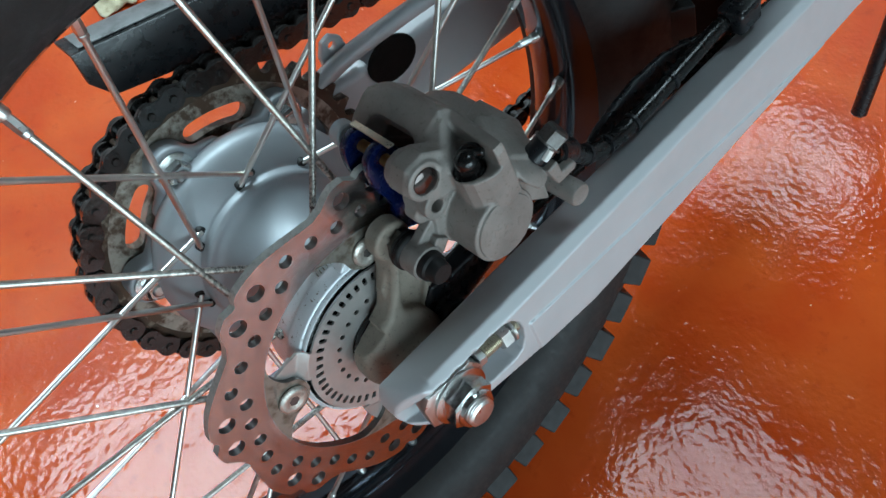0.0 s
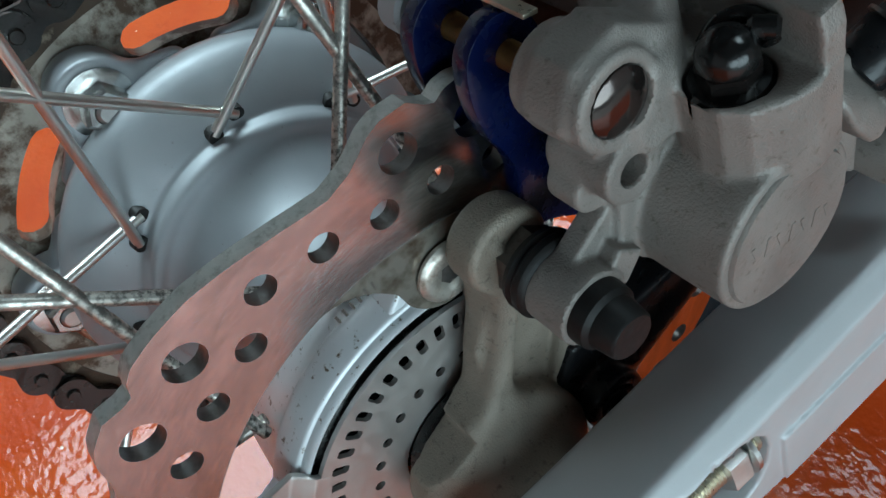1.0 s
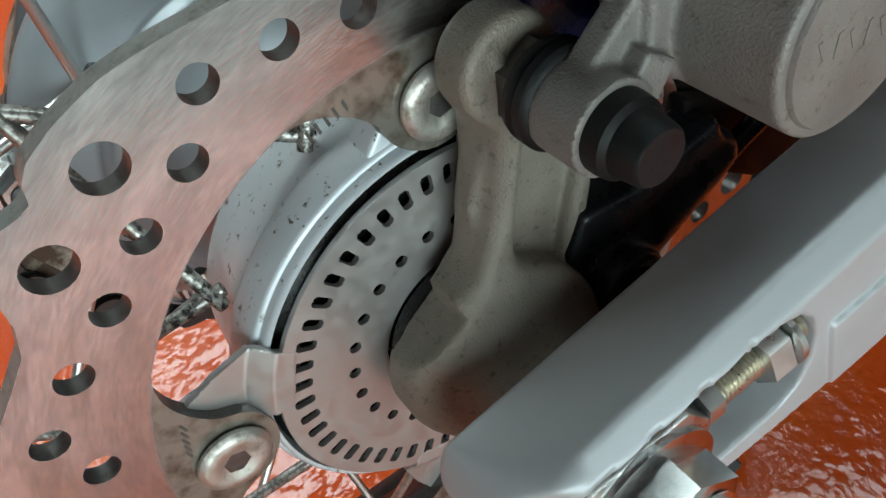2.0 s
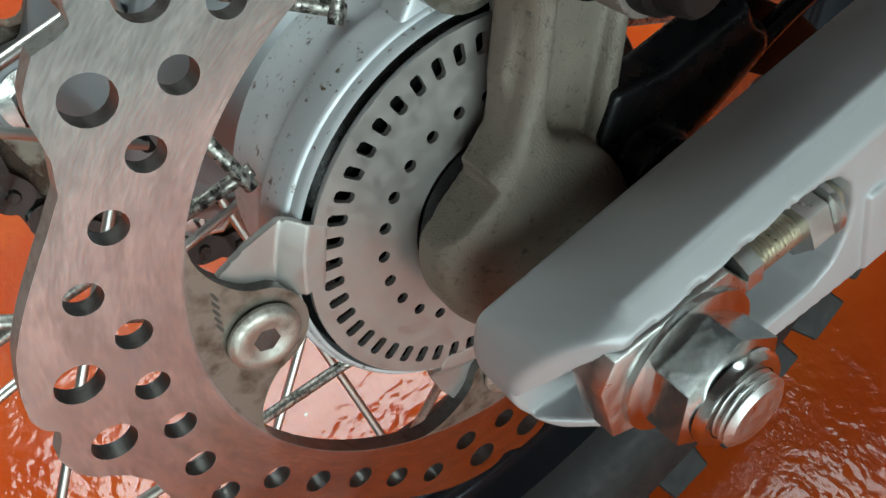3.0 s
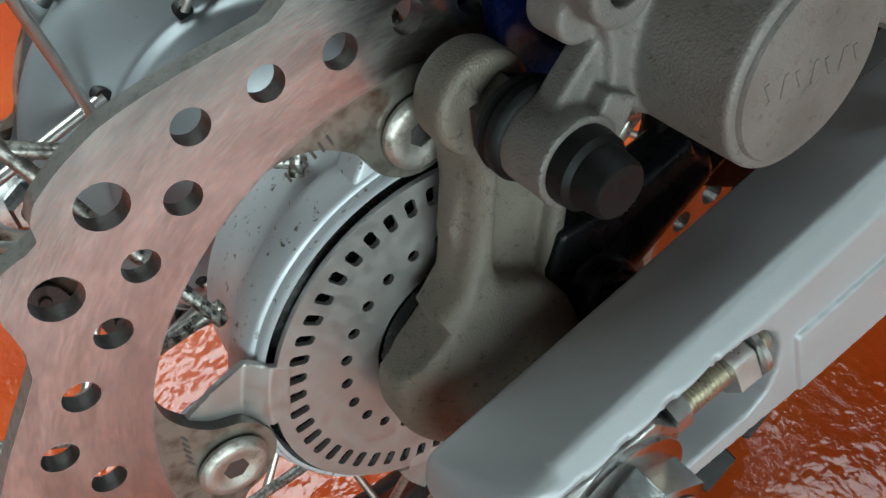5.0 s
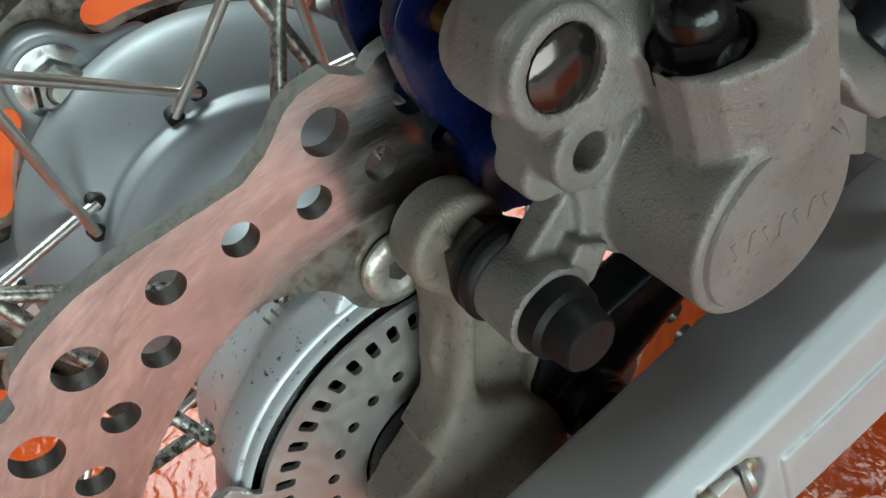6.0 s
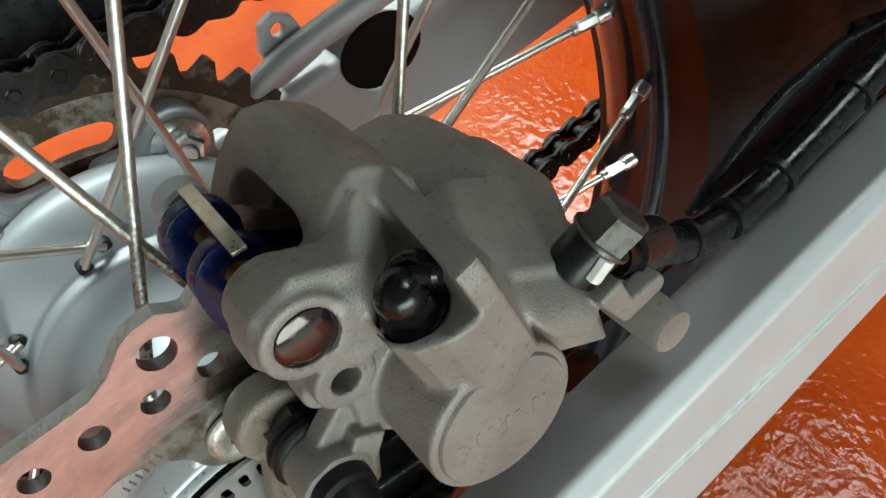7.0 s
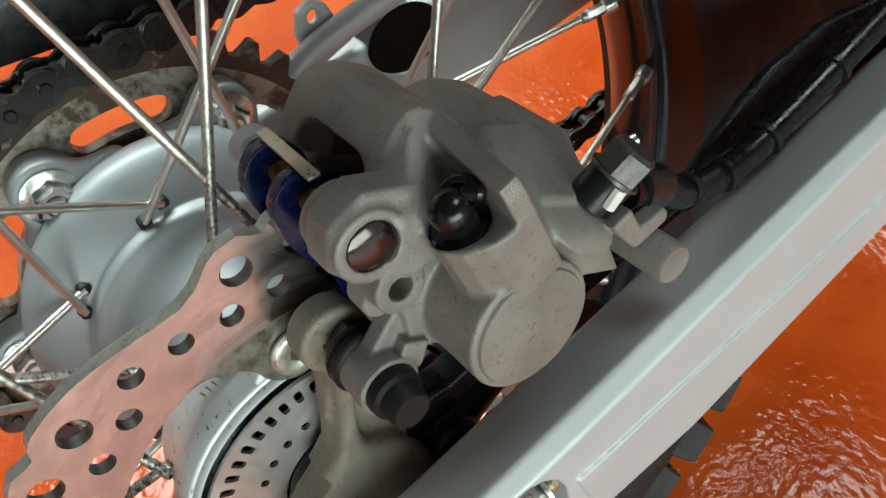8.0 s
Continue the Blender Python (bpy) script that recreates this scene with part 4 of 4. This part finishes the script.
def build_caliper():
    def form(x, y, z):
        u, v = y * CT[0] + z * CT[1], y * CR[0] + z * CR[1]
        d = f_pin(x, u, v, 14, 54, 0, 91.5, 19.2, 1.2)
        body = f_shape(x, u, v, [(-24, 84), (-34, 94), (-50, 99), (-53, 110), (-46, 119), (-20, 123), (36, 122), (48, 112), (46, 100), (20, 82), (-8, 73), (-19, 76)], 22, 33, 1.5)
        d = melt(d, body, 1.5)
        # lug of the pad pin, and the small drilled lug below it
        d = melt(d, f_pin(x, u, v, 18, 36, -42.0, 106.8, 9.8, 0.9), 2.4)
        d = melt(d, f_pin(x, u, v, 19.5, 36.3, -30.2, 94.8, 7.4, 1.0), 1.2)
        d = melt(d, f_pin(x, u, v, 21, 30, -30, 88, 5.5, 1.2), 1.5)
        # sleeve of the slide pin, its gusset and the small square stop
        d = melt(d, f_pin(x, u, v, 25, 36.5, -24.4, 64.3, 9.0, 0.5), 0.8)
        gusset = f_shape(x, u, v, [(-30, 70), (-24, 90), (-12, 88), (-14, 72), (-20, 66)], 25, 31, 1.0)
        d = melt(d, gusset, 1.0)
        d = melt(d, f_box(x, u, v, (30.5, -19, 73.2), (5.2, 4.0, 4.2), 0.7), 0.8)
        # two humps that bridge the disc: the rear one with a steep rear face, the front one lower at its side
        fall = 0.02 * np.maximum(-13 - x, 0) ** 2
        one = f_shape(x, u, v + fall, [(-33.5, 108), (-33.3, 120), (-31, 130.5), (-29, 133.8), (-25.5, 135.2), (-18, 134.8), (-12, 132), (-8.5, 127), (-6, 121), (-4, 108)], -32, 19.5, 1.4)
        two = f_shape(x, u, v + fall, [(-8, 108), (-5, 122), (-2.3, 126.6), (3, 131), (9.5, 134.8), (17.5, 135), (28, 132), (40, 127.5), (50, 121), (57, 112), (56, 102), (20, 100)], -30, 47, 1.2)
        slope = 0.947 * (v - 134.9 + 0.34 * (x - 16))
        two = both_of(two, slope, 1.5)
        two = both_of(two, ((v - 129) + (u - 31) + 0.8 * (x - 20)) / 1.62, 1.2)
        line = 11.4 - 0.56 * (u + 2.3)
        two = np.minimum(two + 1.8, np.maximum(two, 0.87 * (line - x)))
        humps = melt(one, two, 1.5)
        # the opening over the pads, with a rounded end
        humps = cut(humps, np.maximum(f_rod(x, u, v, (-12, -33, 111), (7, -33, 111), 8.6, 8.6), v - 119.6), 0.8)
        d = melt(d, humps, 1.6)
        d = melt(d, f_box(x, u, v, (-25, 8, 100), (6, 36, 20), 3), 3)
        # upright boss with a flat ledge for the bleed nipple
        boss = f_shape(z + 0 * x + 0 * y, x, y, [(12, 58), (31, 64), (36, 61.5), (42, 60), (47, 60.3), (51.5, 62.8), (55, 68), (56.3, 74.5), (55.4, 82), (48, 86), (12, 88)], 74, 97.6, 1.0)
        d = melt(d, boss, 1.6)
        # the wall beside it, from the rear hump out to a corner, and the rib across from it
        skew = y + 0.1 * (x - 18)
        wall = f_shape(skew, x, z, [(6, 104.5), (18, 107), (54.6, 108.3), (55.7, 104), (55.6, 97), (52, 90), (40, 84), (8, 84)], 80.0, 86, 0.9)
        d = melt(d, wall, 0.9)
        fill = f_shape(x, u, v, [(-40, 106), (-35.5, 116), (-33, 121), (-29, 132.5), (-21, 134), (-15, 128), (-12, 110), (-30, 98)], 15.5, 37, 1.5)
        d = melt(d, both_of(fill, (v - 135.0 + 1.12 * (x - 18.5)) / 1.5, 2.0), 2.0)
        d = melt(d, f_rod(x, y, z, (15, 80, 107.2), (34, 65.5, 99.2), 1.8, 2.0), 4.5)
        # the hollow between them
        hollow = f_shape(z + 0 * x, x, y, [(24, 77.6), (31, 71), (36, 65.5), (42, 63), (48, 64.5), (51.8, 68.5), (60, 73), (60, 75.8), (50, 76.6), (30, 78.6)], 97.0, 130, 0.8)
        d = cut(d, hollow, 1.0)
        d = cut(d, f_pin(z + 0 * x, x, y, 92.5, 130, 42.6, 68.6, 8.0, 0.5), 0.8)
        # arm to the hose union: a block with a thin stepped ear
        arm = f_shape(x, y, z, [(82, 94), (83.5, 80), (86, 73), (90.5, 65.3), (93, 64), (100.5, 65), (106, 69), (109, 73), (106, 84), (97, 94)], 20, 56, 1.2)
        arm = both_of(arm, slope, 1.5)
        arm = both_of(arm, 0.6 * (x - 56) + 0.8 * (v - 116.5), 4)
        ear = f_shape(x, y, z, [(98, 70), (99.5, 64.5), (101.6, 57.2), (103, 56.2), (113.6, 55.6), (115.2, 57.5), (114.8, 60.2), (106, 61.5), (105.2, 70)], 50.5, 56, 0.8)
        d = melt(d, melt(arm, ear, 1.0), 1.2)
        d = cut(d, f_pin(x, u, v, 20.5, 60, -30.2, 94.8, 3.5, 0.4), 0.6)
        d = cut(d, f_pin(x, u, v, 34.6, 60, -42.0, 107, 6.9, 0.2), 0.4)
        gap = f_box(x, u, v, (0.3, 0, 84), (15.0, 90, 31), 1.5)
        return cut(d, gap, 1.0)

    caliper = part("brake_caliper", solid(form, (-34, -16, -14), (59, 146, 146), 0.7, 50), cast_grey, bike, "grey cast sliding brake caliper")
    y, z = at_uv(0, 91.5)
    part("piston_cap", mesh_of(*turned([(50, 17.4), (53.8, 17.4), (54.9, 16.8), (55.1, 15.6)], (0, y, z), (1, 0, 0), 64)), cast_grey, caliper)
    # raised maker's mark on the cap, as plain bars
    for i in range(7):
        py, pz = y - 10.5 + i * 3.5, z + 4.2 - i * 1.5
        lean = 0.6 if i % 2 else -0.5
        part("raised_mark", plate([(py + a, pz + b) for a, b in ((-0.55 - lean, -2.0), (0.45 - lean, -2.1), (0.65 + lean, 2.0), (-0.35 + lean, 2.1))], [], 55.0, 55.25), cast_grey, caliper)
    py, pz = at_uv(-42.0, 107)
    part("pad_pin_plug", mesh_of(*turned([(33, 6.7), (36.0, 6.7), (36.6, 5.8), (37.2, 3.6), (37.4, 1)], (0, py, pz), (1, 0, 0), 40)), dark_gloss, caliper, "dark polished pad pin plug")
    py, pz = at_uv(-24.4, 64.3)
    part("slide_pin_cap", mesh_of(*turned([(30, 7.4), (37.6, 7.8), (40.2, 7.5), (41.2, 6.4), (46.2, 5.7), (46.9, 5.1)], (0, py, pz), (1, 0, 0), 40)), matte_rubber, caliper, "black rubber slide pin cap")
    base, up = (42.6, 68.6, 93.5), (0.02, 0.0, 1)
    bleed = part("bleed_cap", mesh_of(*turned([(0, 7.7), (2.4, 7.7), (3.3, 7.0), (3.6, 4.4), (6.6, 4.4), (7.2, 5.4), (9.0, 5.5), (10.8, 5.0), (12.2, 3.8), (13, 2.2), (13.2, 1)], base, up, 40)), black_rubber, caliper, "glossy black bleed nipple cap")
    part("bleed_hex", mesh_of(*hexagon(9.8, 3.4, Vector(base) + Vector((0, 0, 3.5)), up, spin=10)), dark_gloss, bleed, "polished flats of the bleed nipple")
    part("bleed_strap", mesh_of(*tube([(37.6, 69, 101.5), (37.5, 72.5, 103), (40, 75.4, 104), (44, 76, 104), (47.5, 74, 102)], 1.7, 12)), black_rubber, bleed)
    part("bleed_tab", mesh_of(*rod((43.5, 73, 104.5), (48, 76, 104), 2.2, 14, 0.8)), black_rubber, bleed)
    for x in (4.4, -12.8):
        o = [at_uv(*p) for p in ((-53, 103), (-52, 110), (-48, 113.5), (-42, 114), (-37, 111), (-34, 106), (-30, 104), (34, 104), (40, 96), (40, 84), (30, 74), (-8, 71), (-15, 69.5), (-23, 71.5), (-28, 80), (-33, 85), (-41, 89), (-48, 95))]
        pad = part("brake_pad", plate(rounded(o), [circle(*at_uv(-43.5, 106), 3.2, 16)], x, x + 4.6, 0.7), pad_blue, caliper, "dark blue brake pad backing plate")
        lo = [at_uv(*p) for p in ((-30, 102), (30, 102), (30, 80), (-22, 80))]
        part("pad_lining", plate(lo, [], x - 4.0 if x > 0 else x + 4.65, x - 0.1 if x > 0 else x + 8.0, 0.3), lining, pad)
    py, pz = at_uv(-43.5, 106)
    part("pad_pin", mesh_of(*rod((-16, py, pz), (14, py, pz), 3.0, 16)), brass, caliper)
    part("pad_pin_head", mesh_of(*turned([(0, 5), (1, 6.6), (7, 6.6), (8, 5.6)], (-27, py, pz), (1, 0, 0), 28)), hub_silver, caliper)
    spring = [at_uv(*p) for p in ((-49.5, 114.5), (-46.5, 116.3), (-46, 115.4), (-49, 113.6))]
    part("pad_spring", plate(spring, [], -14, 15, 0.2), yellow_zinc, caliper)
    part("upper_pin", mesh_of(*turned([(22, 6.3), (53.4, 6.6), (54.6, 5.8)], (0, 113, 33.6), (1, 0, 0), 32)), cast_grey, caliper)
    return caliper


def build_hose():
    hose = part("brake_hose", mesh_of(*tube([(47, 110, 66), (44, 122, 52), (39, 132, 36), (36, 140, 26), (35, 160, 17), (34, 190, 14), (33, 225, 14), (32, 262, 13), (32, 320, 6), (32, 400, -6)], 5.0, 18, 10)), black_rubber, bike, "black brake hose along the swingarm")
    way, at = Vector((0.3, 0.84, 0.47)).normalized(), Vector((46.8, 103, 73.8))
    part("banjo_bolt", mesh_of(*hexagon(12, 8, at + 7 * way, way, spin=8)), dark_steel, hose)
    part("banjo_eye", mesh_of(*turned([(-4, 5.8), (-3.4, 6.6), (5.6, 6.6), (6.2, 6.2)], at, way, 28)), black_plastic, hose)
    part("banjo_washer", mesh_of(*turned([(6.0, 6.2), (6.1, 7.4), (7.0, 7.4), (7.1, 6.4)], at, way, 28)), dark_steel, hose)
    part("hose_ferrule", mesh_of(*turned([(0, 5), (0.4, 6.6), (15, 6.6), (16, 5.4)], (46, 113, 63), (-0.2, 0.66, -0.72), 24)), black_plastic, hose)
    part("paint_mark", mesh_of(*rod(at + 5.5 * way + Vector((5.8, -2.6, 1.6)), at + 0.5 * way + Vector((6.0, -2.9, 0.4)), 1.9, 8)), white_paint, hose, "dab of white marking paint")
    for t, w in (((36.3, 136, 30), (0, 0.75, -0.66)), ((35.4, 152, 20), (0, 0.93, -0.37)), ((34.6, 174, 15), (0, 1, -0.1)), ((33.4, 210, 14), (0, 1, 0))):
        part("hose_clip", mesh_of(*turned([(0, 5.2), (0.3, 6.1), (2.4, 6.1), (2.8, 5.2)], t, w, 22)), black_plastic, hose)
    cover = solid(lambda x, y, z: np.maximum(f_shape(x, y, z, [(150, 12), (160, 17), (178, 21), (196, 23), (222, 20), (254, 6), (300, -20), (300, -40), (230, -12), (180, 4)], 19, 23, 1.0), -200), (16, 136, -44), (27, 304, 32), 1.2)
    part("hose_cover", cover, black_plastic, hose, "glossy black plastic cover behind the hose")
    guide = solid(lambda x, y, z: cut(f_box(x, y, z, (36, 272, 14), (9, 10, 8), 3), f_pin(y, x, z, 250, 290, 32, 13, 5.2, 0.5), 0.8), (24, 256, 2), (48, 288, 26), 1.2)
    part("hose_guide", guide, black_plastic, hose, "black plastic hose guide")
    return hose


def build_chain_guard():
    bm = plate([(-15, 129), (-12, 147), (60, 126), (330, 36), (330, -4), (121, 72), (35, 98), (-8, 114)], [], -168, -164, 0.8)
    guard = part("chain_guard", bm, black_plastic, bike, "black plastic chain guard")
    top = [(-12, 147), (60, 126), (330, 36), (330, 32), (60, 122), (-12, 143)]
    part("guard_top", plate(top, [], -190, -164.2, 0.8), black_plastic, guard)
    # scratched label whose pale grey also paints the sheen of the guard's top
    strip = [(-6, 145.8), (60, 126.5), (150, 96.5), (150, 97.3), (60, 127.3), (-6, 146.6)]
    part("label_sheen_strip", plate(strip, [], -187, -168, 0.1), label_sheen, guard, "scratched pale label on the guard, with the top's sheen in its grey")
    return guard


def build_mudguard():
    """The dark inner mudguard ahead of the tyre."""
    v, f = [], []
    n = 26
    for i in range(n):
        a = radians(64 - 92 * i / (n - 1))
        r = 346
        for x, rr in ((-132, r - 34), (-128, r), (-10, r), (-6, r - 34)):
            v.append((x, rr * math.cos(a) + 20, rr * math.sin(a)))
    for i in range(n - 1):
        for j in range(3):
            f.append((i * 4 + j, i * 4 + j + 1, i * 4 + 5 + j, i * 4 + 4 + j))
    ob = part("inner_mudguard", mesh_of(v, f, 50), dull_black, bike, "dark plastic inner mudguard")
    thick = ob.modifiers.new("thickness", "SOLIDIFY")
    thick.thickness = 0.003
    part("mudguard_edge", mesh_of(*tube([(-8, 20 + 312 * math.cos(radians(a)), 312 * math.sin(radians(a))) for a in (60, 40, 20, 0, -20)], 2.4, 10, 6)), black_plastic, ob)
    return ob


def build_left_arm_fittings():
    def lug(x, y, z):
        d = f_shape(x, y, z, [(104, 18), (106, 38), (112, 47), (120, 48), (126, 42), (128, 18)], -168, -163, 1)
        return cut(d, f_pin(x, y, z, -175, -155, 117.5, 40.5, 3.2, 0.2), 0.4)

    part("guard_lug", solid(lug, (-172, 98, 12), (-158, 134, 54), 0.9), silver, swingarm, "silver drilled lug for the chain guard")
    part("slider_bar", mesh_of(*tube([(-156, 80, 24), (-156, 90, 30), (-157, 120, 31), (-158, 170, 24), (-158, 240, 12)], 6.5, 16, 8)), silver, swingarm, "bright bar on the left arm")
    # a dark disc over the arm's pocket paints the shade of its opening
    part("recess_shade_disc", solid(lambda x, y, z: f_pin(x, y * 0.8 + z * 0.1, z, -160, -157, 120, 2, 17, 1), (-163, 116, -22), (-154, 182, 26), 1.5), dull_black, swingarm, "dark oval disc painting the shade of the left arm's opening")
    part("stand_leg", mesh_of(*rod((0, 494, -316), (6, 580, -120), 7.5, 18, 2.0)), black_plastic, bike, "dark steel lever beside the frame")


def build_tail():
    """Unseen seat and tank above and ahead of the wheel, added to shade the floor beside it."""
    def form(x, y, z):
        d = f_box(x, y, z, (-69, 420, 560), (120, 430, 60), 45)
        d = melt(d, f_box(x, y, z, (-69, 500, 500), (80, 330, 30), 20), 30)
        return melt(d, f_box(x, y, z, (-69, 1120, 620), (150, 330, 130), 60), 60)

    part("seat", solid(form, (-240, -30, 450), (110, 1480, 780), 10), dull_black, bike, "plain black seat and tank mass, unseen, added to shade the floor")


build_tail()
build_bracket()
build_caliper()
build_hose()
build_chain_guard()
build_mudguard()
build_left_arm_fittings()


def build_cloth():
    """A small crumpled cloth, cream and teal, left on the floor."""
    def lump(name, at, size, mat, seed):
        v, f, n = [], [], 22
        for i in range(n):
            for j in range(n):
                a, b = (i / (n - 1) - 0.5) * 2, (j / (n - 1) - 0.5) * 2
                r = 1 + 0.3 * noise.noise((a * 2 + seed, b * 2, 0))
                h = 0.022 * (1 - min(1, a * a * 0.8 + b * b * 0.8)) * (0.6 + noise.noise((a * 3, b * 3 + seed, 1))) + 0.004 * abs(noise.noise((a * 9, b * 9, seed)))
                v.append((at[0] + a * size * r, at[1] + b * size * 0.7 * r, max(0.002, h + 0.002)))
        f = [(i * n + j, (i + 1) * n + j, (i + 1) * n + j + 1, i * n + j + 1) for i in range(n - 1) for j in range(n - 1)]
        me = bpy.data.meshes.new(name)
        me.from_pydata(v, [], f)
        finish(me, 180)
        me.materials.append(mat)
        ob = new(name, me)
        t = ob.modifiers.new("thickness", "SOLIDIFY")
        t.thickness = 0.002
        return ob

    tagged(lump("cleaning_cloth", (-0.86, 0.17), 0.05, cloth_cream, 3.0), "crumpled cream cleaning cloth lying on the floor", "cloth")
    tagged(lump("rag", (-0.88, 0.30), 0.06, cloth_teal, 7.0), "small teal rag lying on the floor", "cloth")


build_cloth()
